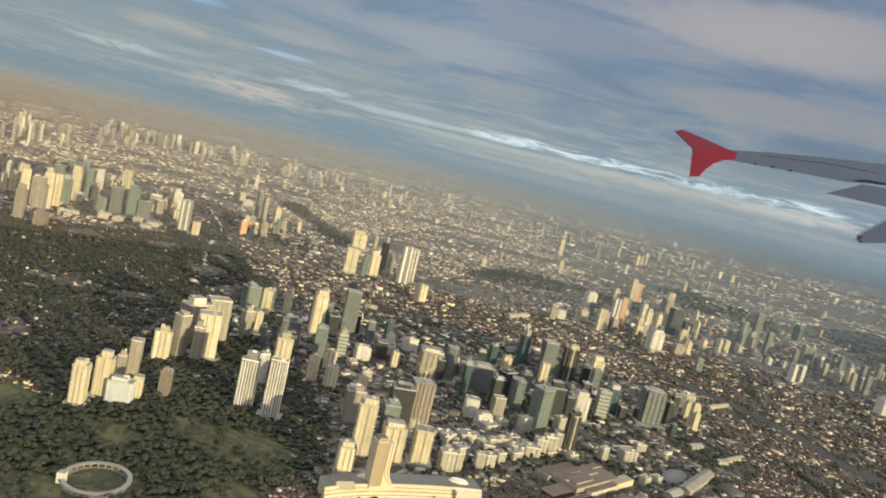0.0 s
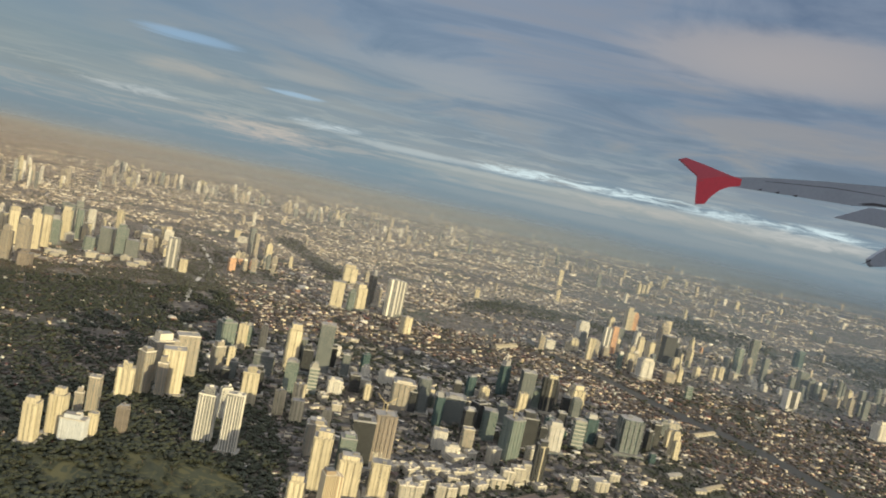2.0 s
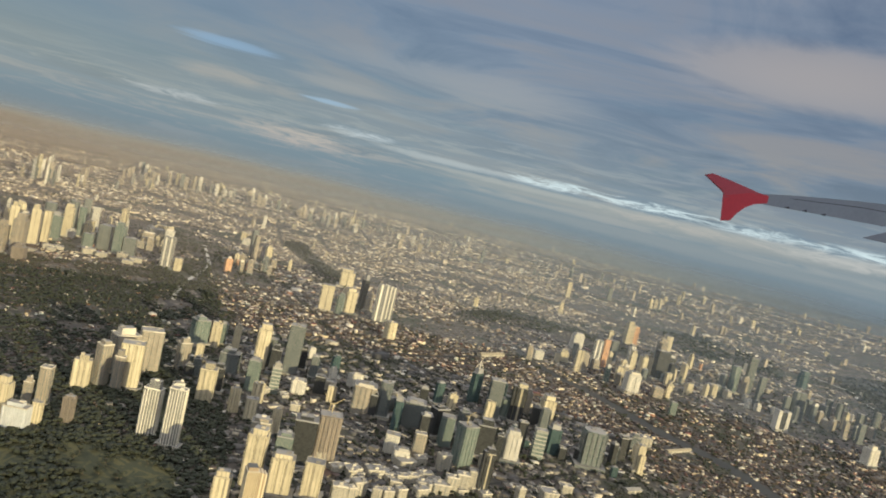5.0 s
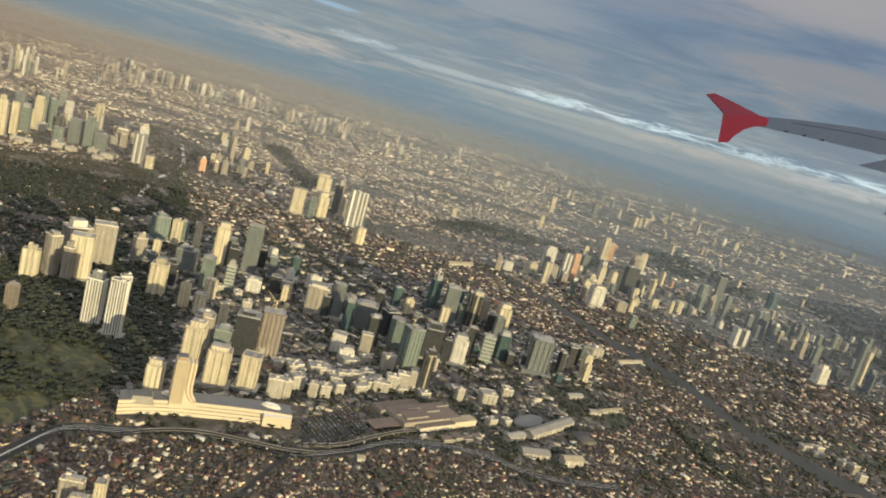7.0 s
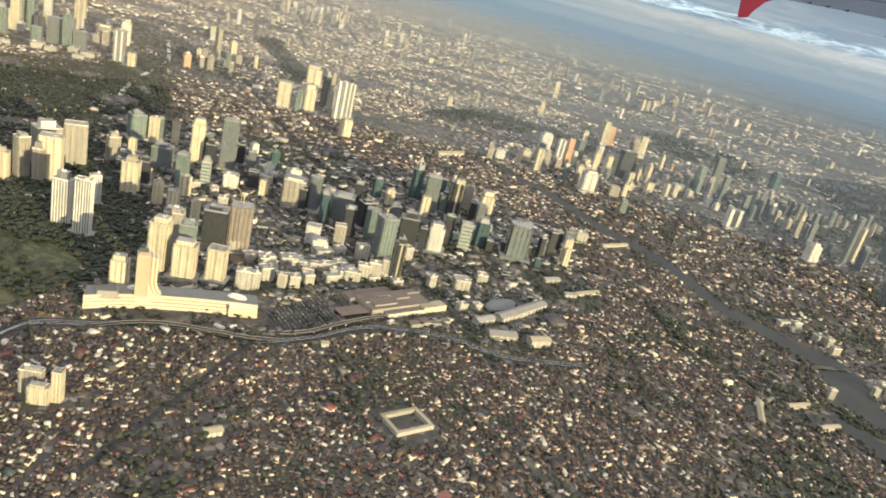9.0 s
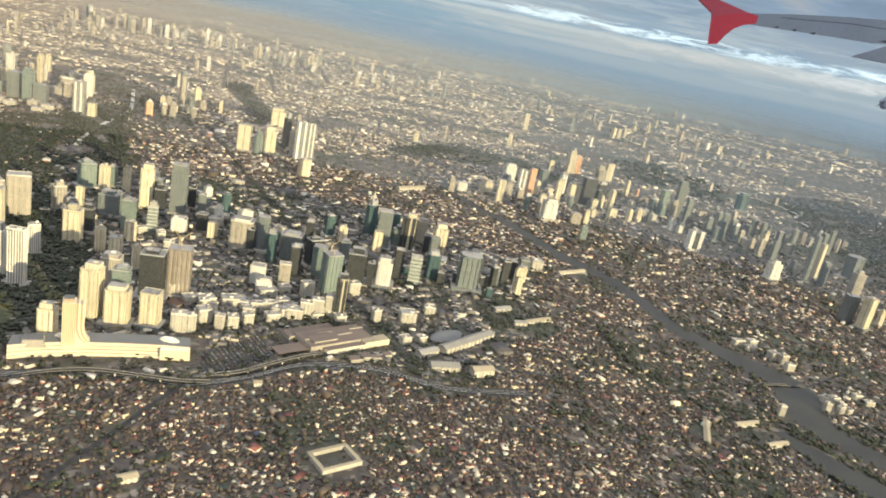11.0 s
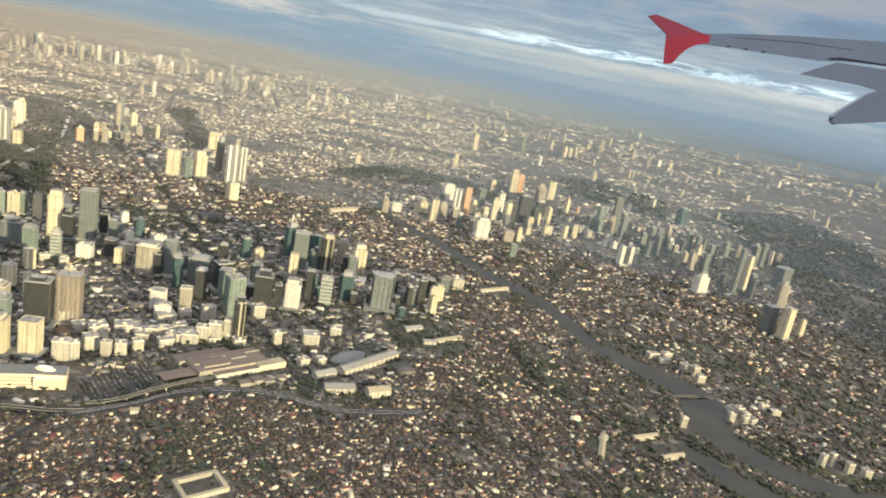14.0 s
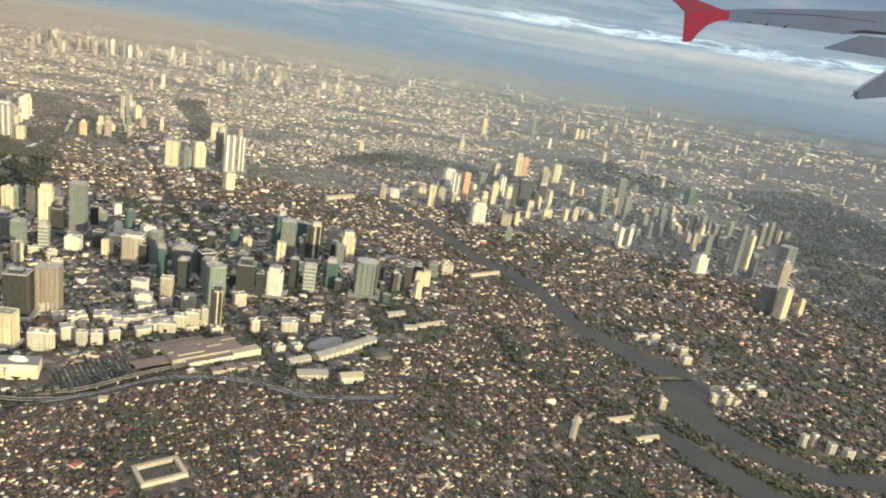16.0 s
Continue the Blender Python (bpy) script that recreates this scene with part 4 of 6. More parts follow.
tower("cream", -341.4, 1095.4, 11.4, 10.5, 20.5, 13)
tower("grey", 787.2, 1096.0, 7.9, 5.6, 16.5, 5)
tower("grey", 615.5, 1096.1, 8.0, 7.2, 12.7, 11)
tower("green", -544.7, 1096.8, 12.7, 9.4, 45.7, 12)
tower("cream", 361.8, 1099.1, 10.0, 7.3, 21.6, 10)
tower("white", 236.7, 1100.8, 14.1, 10.3, 14.5, 6)
tower("grey", 635.8, 1101.8, 9.0, 7.6, 24.6, 9)
tower("stripe", -4.5, 1103.3, 11.5, 6.3, 54.4, 15)
tower("green", -445.1, 1103.7, 14.6, 11.3, 51.5, 5)
tower("tan", 307.4, 1103.8, 10.1, 8.6, 27.9, 10)
tower("cream", 445.0, 1105.6, 7.1, 5.5, 13.7, 2)
tower("tan", 751.4, 1106.6, 7.2, 5.4, 20.3, 3)
tower("cream", 470.6, 1109.1, 7.6, 6.0, 19.1, 38)
tower("tan", -599.7, 1110.4, 7.3, 6.4, 28.5, 43)
tower("tan", 698.0, 1111.3, 6.7, 5.9, 16.6, 14)
tower("grey", 758.1, 1111.6, 9.7, 7.6, 43.2, 15)
tower("cream", 267.6, 1114.0, 7.6, 6.1, 16.3, 16)
tower("tan", 685.7, 1114.3, 8.5, 7.1, 14.8, 5)
tower("tan", 374.3, 1114.7, 8.6, 6.4, 21.9, 9)
tower("grey", -472.9, 1117.0, 20.6, 18.4, 40.3, 9)
tower("white", 584.4, 1117.5, 8.3, 6.9, 12.0, 16)
tower("tan", 328.0, 1118.4, 9.7, 7.6, 19.2, 16)
tower("white", 569.5, 1118.6, 7.2, 6.8, 10.2, 40)
tower("low", -371.2, 1120.0, 20.4, 18.6, 9.1, 26)
tower("grey", 310.9, 1121.3, 7.7, 7.1, 19.2, 11)
tower("white", 613.2, 1121.4, 8.5, 7.5, 11.1, 6)
tower("grey", 742.3, 1121.9, 10.4, 8.6, 33.4, 10)
tower("cream", 278.3, 1123.3, 13.9, 10.5, 21.0, 4)
tower("cream", 721.9, 1124.7, 6.4, 4.9, 29.8, 15)
tower("tan", 743.4, 1125.3, 8.7, 7.9, 13.1, 11)
tower("grey", 654.3, 1125.4, 7.3, 6.3, 30.7, 46)
tower("tan", 307.2, 1126.9, 8.5, 7.1, 16.5, 12)
tower("tan", 722.1, 1128.4, 7.1, 5.6, 29.9, 11)
tower("stripe", 328.2, 1129.5, 12.9, 7.1, 47.5, 3)
tower("cream", 480.3, 1130.2, 9.7, 7.4, 14.9, 11)
tower("low", -373.4, 1130.5, 19.9, 18.8, 10.1, 20)
tower("cream", 506.4, 1132.3, 7.8, 6.2, 19.5, 39)
tower("cream", -644.8, 1132.4, 9.2, 7.9, 22.6, 8)
tower("grey", 632.5, 1133.1, 8.4, 6.9, 30.8, 13)
tower("grey", 645.3, 1134.6, 9.6, 9.0, 41.9, 9)
tower("grey", 677.2, 1136.4, 8.8, 8.2, 30.0, 11)
tower("tan", -597.2, 1137.3, 9.7, 7.8, 31.9, 45)
tower("tan", 690.3, 1139.7, 7.3, 5.3, 19.8, 12)
tower("grey", -583.7, 1140.3, 6.8, 5.1, 33.8, 9)
tower("cream", -564.6, 1144.0, 11.4, 8.1, 31.2, 8)
tower("tan", -583.9, 1145.0, 10.1, 8.1, 27.5, 3)
tower("grey", 412.0, 1146.6, 10.2, 8.1, 16.8, 47)
tower("white", -548.6, 1147.4, 11.8, 10.5, 15.7, 8)
tower("cream", 525.0, 1147.7, 8.4, 7.5, 18.8, 4)
tower("cream", 377.5, 1148.1, 8.1, 6.0, 22.5, 8)
tower("orange", 344.2, 1150.0, 10.1, 7.3, 48.3, 16)
tower("dark", -54.8, 1150.8, 9.7, 8.0, 56.1, 48)
tower("tan", -43.9, 1152.1, 11.8, 10.9, 31.2, 13)
tower("cream", 451.8, 1152.5, 9.3, 6.7, 18.9, 12)
tower("low", 548.5, 1153.0, 9.5, 8.9, 14.2, 20)
tower("grey", 597.2, 1153.7, 8.7, 7.4, 9.5, 10)
tower("grey", 665.0, 1156.6, 9.5, 8.7, 38.0, 3)
tower("grey", 827.6, 1157.3, 11.2, 8.2, 38.3, 35)
tower("tan", 372.3, 1158.6, 9.7, 7.0, 20.7, 42)
tower("green", -505.1, 1158.9, 10.4, 9.4, 19.6, 6)
tower("cream", 392.0, 1159.3, 9.4, 7.6, 39.5, 10)
tower("grey", 445.3, 1159.6, 7.0, 4.9, 14.2, 44)
tower("white", 585.6, 1160.7, 9.3, 6.8, 8.6, 5)
tower("cream", -495.9, 1160.8, 8.9, 7.9, 31.7, 5)
tower("grey", 548.7, 1167.4, 8.3, 6.7, 15.3, 46)
tower("grey", 707.2, 1168.6, 10.3, 9.3, 25.0, 45)
tower("dark", 458.6, 1170.5, 10.4, 7.8, 31.4, 37)
tower("cream", 357.9, 1172.6, 8.4, 6.0, 26.6, 43)
tower("grey", 686.5, 1173.0, 8.5, 7.9, 27.0, 9)
tower("white", 343.0, 1173.0, 6.5, 5.8, 14.3, 9)
tower("cream", -656.7, 1174.0, 14.2, 11.2, 35.5, 43)
tower("dark", 441.6, 1174.2, 20.2, 15.4, 47.4, 12)
tower("cream", -538.8, 1174.2, 7.0, 6.5, 24.5, 11)
tower("low", 588.1, 1174.5, 10.4, 9.5, 10.6, 6)
tower("tan", 463.3, 1176.1, 7.8, 7.1, 25.9, 7)
tower("cream", 466.7, 1178.7, 7.6, 5.6, 22.1, 40)
tower("grey", -568.1, 1179.0, 12.9, 12.1, 56.4, 3)
tower("grey", 481.7, 1180.3, 6.8, 6.1, 14.5, 10)
tower("cream", 482.9, 1182.9, 9.2, 8.4, 34.6, 47)
tower("low", 536.6, 1184.3, 11.3, 10.0, 11.6, 39)
tower("grey", 853.9, 1184.4, 8.8, 7.5, 40.1, 2)
tower("cream", 421.7, 1184.7, 20.8, 14.9, 34.5, 11)
tower("tan", 679.7, 1186.5, 8.3, 6.8, 18.6, 7)
tower("tan", -499.3, 1188.2, 10.5, 8.2, 24.8, 48)
tower("orange", -294.8, 1188.3, 10.8, 7.9, 25.1, 39)
tower("grey", 742.8, 1189.1, 8.7, 7.3, 30.3, 14)
tower("grey", 305.0, 1189.7, 7.8, 7.3, 23.1, 15)
tower("cream", -407.0, 1192.3, 8.4, 7.8, 15.4, 11)
tower("tan", 689.6, 1193.6, 9.4, 8.7, 39.1, 42)
tower("tan", -508.3, 1194.5, 8.2, 6.6, 19.2, 11)
tower("grey", 615.1, 1195.1, 8.8, 8.2, 41.9, 9)
tower("tan", -585.5, 1196.0, 8.1, 6.9, 36.4, 39)
tower("grey", 548.3, 1198.3, 10.1, 7.4, 10.8, 15)
tower("white", -694.4, 1200.0, 6.8, 5.9, 31.5, 10)
tower("white", 538.0, 1200.2, 10.3, 9.5, 10.8, 13)
tower("grey", 731.0, 1200.6, 10.4, 8.3, 30.6, 14)
tower("tan", -439.8, 1203.5, 10.1, 7.8, 23.3, 10)
tower("tan", -262.6, 1208.3, 8.8, 6.9, 25.6, 5)
tower("grey", 353.6, 1209.6, 12.5, 10.8, 21.5, 3)
tower("tan", -279.1, 1209.6, 7.5, 5.9, 21.7, 46)
tower("grey", 764.6, 1212.6, 7.2, 6.5, 23.0, 12)
tower("white", -415.7, 1212.9, 8.2, 7.5, 15.7, 42)
tower("grey", 559.6, 1215.1, 10.7, 9.2, 28.7, 48)
tower("green", 577.2, 1215.4, 13.9, 11.7, 46.3, 9)
tower("cream", -457.0, 1216.2, 10.2, 9.1, 18.6, 49)
tower("cream", -593.1, 1217.9, 10.3, 8.2, 26.3, 8)
tower("cream", -425.3, 1218.7, 7.2, 6.4, 11.8, 4)
tower("tan", -424.0, 1222.8, 9.1, 8.1, 22.7, 15)
tower("grey", 371.8, 1224.7, 15.0, 13.8, 37.4, 4)
tower("cream", -561.9, 1228.0, 10.7, 9.4, 22.6, 2)
tower("tan", -234.4, 1228.6, 6.7, 6.1, 20.1, 11)
tower("tan", 602.1, 1229.8, 9.8, 7.7, 30.1, 4)
tower("orange", -272.3, 1230.0, 8.5, 6.8, 19.0, 10)
tower("grey", 609.3, 1235.8, 12.1, 10.6, 63.9, 3)
tower("low", 531.4, 1238.2, 13.0, 9.2, 13.1, 38)
tower("cream", -613.7, 1238.7, 11.3, 9.8, 28.7, 10)
tower("white", -642.2, 1239.8, 9.0, 8.1, 33.6, 41)
tower("stripe", 407.7, 1241.5, 12.3, 6.8, 36.0, 38)
tower("white", -610.4, 1252.1, 10.5, 7.9, 35.0, 3)
tower("dark", 478.4, 1253.4, 14.8, 11.9, 32.4, 10)
tower("cream", -463.1, 1256.0, 9.9, 7.6, 17.2, 12)
tower("grey", -324.7, 1256.5, 9.0, 7.8, 10.2, 7)
tower("tan", -469.5, 1258.5, 20.2, 17.0, 23.2, 15)
tower("grey", -569.7, 1259.3, 10.7, 8.3, 30.3, 16)
tower("white", 315.7, 1259.6, 18.4, 15.6, 30.3, 14)
tower("cream", -452.7, 1262.4, 9.2, 8.7, 19.3, 7)
tower("cream", -281.4, 1264.5, 6.2, 5.1, 12.4, 45)
tower("cream", -451.3, 1265.6, 9.4, 7.2, 23.5, 5)
tower("grey", -254.0, 1266.6, 7.8, 7.2, 28.9, 13)
tower("tan", -258.7, 1267.4, 7.6, 6.7, 13.4, 44)
tower("cream", -586.9, 1277.0, 9.4, 7.5, 36.8, 10)
tower("grey", -275.4, 1277.7, 9.9, 8.7, 11.4, 11)
tower("orange", -305.6, 1279.7, 9.6, 9.0, 9.4, 10)
tower("cream", -443.1, 1280.9, 13.1, 10.4, 38.1, 41)
tower("white", -616.4, 1281.1, 8.3, 7.5, 37.8, 9)
tower("white", -531.9, 1288.7, 11.1, 7.9, 33.1, 3)
tower("cream", -314.3, 1289.2, 8.4, 7.8, 18.8, 8)
tower("grey", -266.1, 1295.3, 6.9, 5.7, 20.0, 9)
tower("tan", -308.3, 1301.9, 8.4, 6.5, 18.0, 5)
tower("cream", -113.0, 1320.6, 25.5, 21.7, 34.8, 10)
tower("cream", -476.3, 1320.9, 21.3, 17.5, 31.7, 7)
tower("cream", -513.9, 1321.2, 10.6, 9.7, 13.8, 9)
tower("cream", -275.8, 1322.7, 6.6, 5.2, 9.7, 3)
tower("tan", -296.8, 1329.4, 7.9, 6.9, 53.7, 48)
tower("tan", -257.7, 1334.0, 10.0, 9.2, 17.4, 14)
tower("grey", -660.0, 1334.2, 12.8, 9.2, 37.2, 13)
tower("cream", 543.0, 1346.4, 9.1, 6.6, 29.3, 46)
tower("white", -624.7, 1349.3, 8.7, 6.7, 18.3, 4)
tower("cream", -277.3, 1353.9, 11.0, 9.4, 37.3, 35)
tower("cream", -232.3, 1355.1, 6.2, 4.6, 21.0, 13)
tower("orange", 567.7, 1358.1, 5.3, 4.1, 14.3, 44)
tower("cream", -598.8, 1362.7, 7.9, 7.4, 18.5, 39)
tower("tan", 493.0, 1372.5, 16.7, 14.3, 41.7, 5)
tower("white", -524.8, 1380.8, 11.3, 8.0, 17.7, 6)
tower("grey", -660.9, 1386.6, 12.9, 11.7, 37.5, 38)
tower("cream", -589.8, 1404.8, 8.6, 7.7, 35.9, 12)
tower("grey", -327.9, 1413.4, 10.8, 8.1, 52.4, 41)
tower("cream", 407.0, 1428.5, 9.1, 6.5, 25.1, 7)
tower("teal", 794.4, 1437.7, 18.8, 17.2, 35.9, 10)
tower("cream", 132.4, 1449.9, 9.1, 7.0, 22.9, 7)
tower("cream", 527.4, 1460.7, 14.1, 12.2, 37.2, 9)
tower("cream", 450.8, 1470.0, 15.3, 14.3, 46.6, 9)
tower("orange", 466.2, 1479.9, 10.3, 8.1, 37.7, 5)
tower("white", -382.4, 1548.4, 20.1, 18.9, 13.7, 8)
tower("cream", -413.7, 1613.9, 11.6, 10.8, 18.2, 9)
tower("cream", -568.3, 1025.4, 11.8, 9.6, 57.3, 30)
tower("tan", -493.8, 928.6, 14.9, 12.1, 59.6, 10)
tower("grey", -574.1, 1122.0, 15.7, 12.8, 53.6, 10)
tower("cream", -556.9, 1148.1, 13.2, 10.7, 54.9, 15)
tower("green", -548.5, 1172.5, 10.5, 8.5, 51.3, 16)
tower("white", -567.9, 1251.5, 11.1, 9.1, 44.8, 10)
tower("cream", -530.9, 1279.5, 9.8, 7.9, 50.9, 0)
tower("low", -476.0, 1300.1, 24.8, 20.2, 25.9, 34)
tower("low", -461.9, 1215.0, 23.2, 18.9, 11.6, 0)
tower("white", -429.2, 1250.4, 14.3, 11.7, 37.9, 16)
tower("grey", -427.6, 1105.7, 18.4, 14.9, 30.9, 15)
tower("cream", -532.5, 1020.1, 11.7, 9.5, 61.1, 30)
tower("tan", -517.2, 930.3, 11.9, 9.7, 44.7, 0)
tower("cream", 333.0, 1674.5, 8.7, 6.2, 30.3, 3)
tower("cream", 694.0, 1846.1, 9.5, 7.0, 29.1, 39)
tower("cream", 390.4, 2024.6, 11.8, 8.8, 47.1, 3)
tower("grey", 547.3, 2242.9, 11.8, 9.8, 39.9, 9)
tower("cream", 684.1, 2275.6, 11.4, 8.4, 35.3, 35)
tower("cream", 705.8, 2299.7, 10.5, 8.1, 32.2, 8)
tower("cream", 730.1, 2341.9, 9.3, 8.7, 34.5, 40)


# ---- podium mall with a curved white front ----


def podium_mall():
    ob = thing("shopping_podium", 30, 420, 0, "long cream podium with a curved lit front along the highway", "mall")
    front = curve_points([(-21, 388), (-7, 398), (10, 407), (32, 416), (55, 424), (74, 429)], 3)
    back = [p + Vector((-6, 15, 0)) for p in front]
    outline = [(p.x - 30, p.y - 420) for p in front] + [(p.x - 30, p.y - 420) for p in reversed(back)]
    shift = Vector((30, 420, 0))
    deep = Vector((-0.42, 0.9, 0))
    for i in range(4):
        z0, back_by = 2.1 * i, 0.8 * i
        line = [p - shift + deep * back_by for p in front]
        rear = [p - shift for p in reversed(back)]
        block("terrace", [(p.x, p.y) for p in line + rear], z0, z0 + 1.85, CREAM_PLAIN, ob, PALE)
        inner = [p + deep * 0.4 for p in line]
        block("window_band", [(p.x, p.y) for p in inner + rear], z0 + 1.85, z0 + 2.1, BROWN_LINE, ob, SLATE)
    # plain end block, and the sloping dark roof at the other end
    end = front[-2] - shift
    block("end_block", [(end.x - 14, end.y - 5.9), (end.x + 2.3, end.y + 0.3), (end.x - 1.5, end.y + 9), (end.x - 17, end.y + 3)], 0, 7.2, CREAM_PLAIN, ob, PALE)
    start = front[1] - shift
    block("sloped_hall", [(start.x + 1, start.y + 4), (start.x + 14, start.y + 10), (start.x + 9, start.y + 20), (start.x - 4, start.y + 13)], 6.0, 10.6, TAN, ob, SLATE, 0.75)
    for p, r in ((front[9], 4.2), (front[-5], 4.6)):
        q = [(p.x - 34 + r * math.cos(a) * 1.5, p.y - 411 + r * math.sin(a) * 0.7) for a in (i * math.pi / 8 for i in range(16))]
        block("roof_pavilion", q, 8.5, 10.2, PODIUM_WALL, ob, PALE, 0.7)
    # the tower that sweeps down into the podium in nested curves
    for i in range(5):
        z_top, right, deep = 35.5 - 0.5 * i, 2.4 + 1.2 * i, 9.0 - 0.9 * i
        prof = [(-5.2, 0.0), (right + 12.0, 0.0), (right + 12.0, 6.0 - 0.4 * i)]
        prof += [(right + 12.0 - 12.0 * math.sin(a), 6.0 - 0.4 * i + 13.0 * (1 - math.cos(a))) for a in (k * math.pi / 16 for k in range(1, 9))]
        prof += [(right, z_top), (-5.2 + 0.4 * i, z_top)]
        n = len(prof)
        y0 = -4.4 + 0.5 * i
        v = [(px, y0, pz) for px, pz in prof] + [(px, y0 + deep, pz) for px, pz in prof]
        f = [tuple(range(n)), tuple(range(2 * n - 1, n - 1, -1))] + [(k, n + k, n + (k + 1) % n, (k + 1) % n) for k in range(n)]
        uv = [(px, pz) for px, pz in prof] + [(px, pz) for px, pz in reversed(prof)]
        for k in range(n):
            uv += [(0, prof[k][1]), (deep, prof[k][1]), (deep, prof[(k + 1) % n][1]), (0, prof[(k + 1) % n][1])]
        tier = new("tower_tier", mesh_of("tower_tier", v, f, [BROWN_LINE if i % 2 else CREAM_PLAIN], None, uv))
        tier.parent = ob
        tier.matrix_local = pose(-25, -9.0, 0, 0, 0, 27)
        tagged(tier, "cream tower tier that curves down into the podium")
    for k in range(7):
        rib = block("rib", rect(0.28, 0.5, -4.4 + 1.05 * k, -4.6), 7.5, 35.3, BROWN_LINE, ob)
        rib.matrix_local = pose(-25, -9.0, 0, 0, 0, 27)
    cap = block("roof_box", rect(5.6, 6.4, -1.6, 0.2), 35.4, 37.6, BROWN_LINE, ob, SLATE)
    cap.matrix_local = pose(-25, -9.0, 0, 0, 0, 27)


podium_mall()


def shop_mall():
    ob = thing("shopping_mall", 150, 500, 43, "low brown-roofed mall with a cream front wall", "mall")
    block("front_wall", rect(34, 5, 4, -20), 0, 3.6, PODIUM_WALL, ob, BROWN_ROOF)
    block("front_wing", rect(22, 9, 31, -18), 0, 4.8, CREAM_PLAIN, ob, TAN_ROOF)
    for k in range(9):
        block("shop_pier", rect(0.9, 0.5, -11 + 3.7 * k, -22.7), 0, 3.3, PALE, ob)
    block("roof_step", rect(20, 10, -8, -7), 5.0, 6.2, TAN, ob, BROWN_ROOF)
    block("hall", rect(54, 24, 4, -4), 0, 5.0, TAN, ob, BROWN_ROOF)
    block("hall", rect(40, 12, -8, 12), 0, 3.6, TAN, ob, BROWN_ROOF)
    for i in range(4):
        block("roof_light", rect(12, 1.3, -16 + 14 * i, -5 + (i % 2) * 6), 5.0, 5.6, TAN, ob, TAN_ROOF)
    block("canopy", rect(26, 12, -34, -8), 2.0, 2.5, BROWN_ROOF, ob, BROWN_ROOF)


shop_mall()


def long_shed(x, y, rot, w, d, h, label):
    ob = thing("long_hall", x, y, rot, label, "hall")
    block("wall_block", rect(w, d), 0, h, LOWRISE, ob)
    v = [(-w / 2 - 0.4, -d / 2 - 0.4, h), (w / 2 + 0.4, -d / 2 - 0.4, h), (w / 2 + 0.4, d / 2 + 0.4, h), (-w / 2 - 0.4, d / 2 + 0.4, h), (-w / 2 - 0.4, 0, h + d * 0.22), (w / 2 + 0.4, 0, h + d * 0.22)]
    roof = new("gable_roof", mesh_of("gable_roof", v, [(0, 1, 5, 4), (2, 3, 4, 5), (1, 2, 5), (3, 0, 4), (3, 2, 1, 0)], [TAN_ROOF if "tan" in label or "cream" in label else WORN_STONE]))
    roof.parent = ob
    n = max(3, int(w / 5))
    for i in range(n):
        block("pier", rect(0.7, 0.5, -w / 2 + (i + 0.5) * w / n, -d / 2 - 0.2), 0, h * 0.95, PALE, ob)


long_shed(256, 541, 52, 62, 9, 4.5, "long pale school hall with a gabled roof")
long_shed(226, 508, 45, 18, 7, 4.0, "pale school wing with a gabled roof")
long_shed(240, 490, 20, 22, 9, 4.0, "pale flat hall beside the avenue")
long_shed(268, 493, 28, 17, 8, 5.5, "cream box hall beside the road")
long_shed(287, 630, 35, 18, 7, 3.0, "pale clubhouse with a gabled roof among trees")
long_shed(303, 606, 20, 12, 6, 2.6, "pale hall with a gabled roof among trees")
long_shed(162, 1037, 48, 52, 9, 4.0, "long cream hall beside a wide road")
long_shed(320, 620, 40, 30, 5, 2.5, "tan long shed beside the river")
long_shed(372, 790, 40, 44, 5, 2.5, "tan long shed beside the river")
long_shed(432, 473, 75, 34, 4, 2.5, "cream long shed among small houses")
long_shed(470, 497, 28, 24, 4, 3.0, "cream school wing by the river")
long_shed(484, 474, 28, 20, 4, 3.0, "cream school wing by the river")


long_shed(92, 305, 38, 9, 5, 2.6, "small cream hall with a gabled roof among houses")
long_shed(123, 416, 20, 5, 4, 2.6, "small cream box house beside the highway")


def court_block(x, y, rot, w, d, h):
    ob = thing("courtyard_building", x, y, rot, "yellowish market building round an open square court", "building")
    t = 2.3
    for px, py, sx, sy in ((0, -d / 2 + t / 2, w, t), (0, d / 2 - t / 2, w, t), (-w / 2 + t / 2, 0, t, d - 2 * t), (w / 2 - t / 2, 0, t, d - 2 * t)):
        block("wing", rect(sx, sy, px, py), 0, h, LOWRISE, ob, TAN_ROOF)


court_block(185, 354, 40, 25, 19, 2.6)


def oval_hall(x, y, rot, a, c):
    ob = thing("oval_hall", x, y, rot, "low grey oval hall with a shallow domed roof", "hall")
    n = 28
    out = [(a * math.cos(2 * math.pi * i / n), c * math.sin(2 * math.pi * i / n)) for i in range(n)]
    block("wall_ring", out, 0, 2.4, LOWRISE, ob)
    verts, faces = [], []
    for k, (s, z) in enumerate(((1.04, 2.4), (0.85, 3.2), (0.6, 3.8), (0.3, 4.1))):
        verts += [(px * s, py * s, z) for px, py in out]
    for k in range(3):
        faces += [(k * n + i, k * n + (i + 1) % n, (k + 1) * n + (i + 1) % n, (k + 1) * n + i) for i in range(n)]
    faces.append(tuple(range(3 * n, 4 * n)))
    roof = new("dome_roof", mesh_of("dome_roof", verts, faces, [SLATE]))
    roof.parent = ob


oval_hall(239, 545, 52, 17, 8)


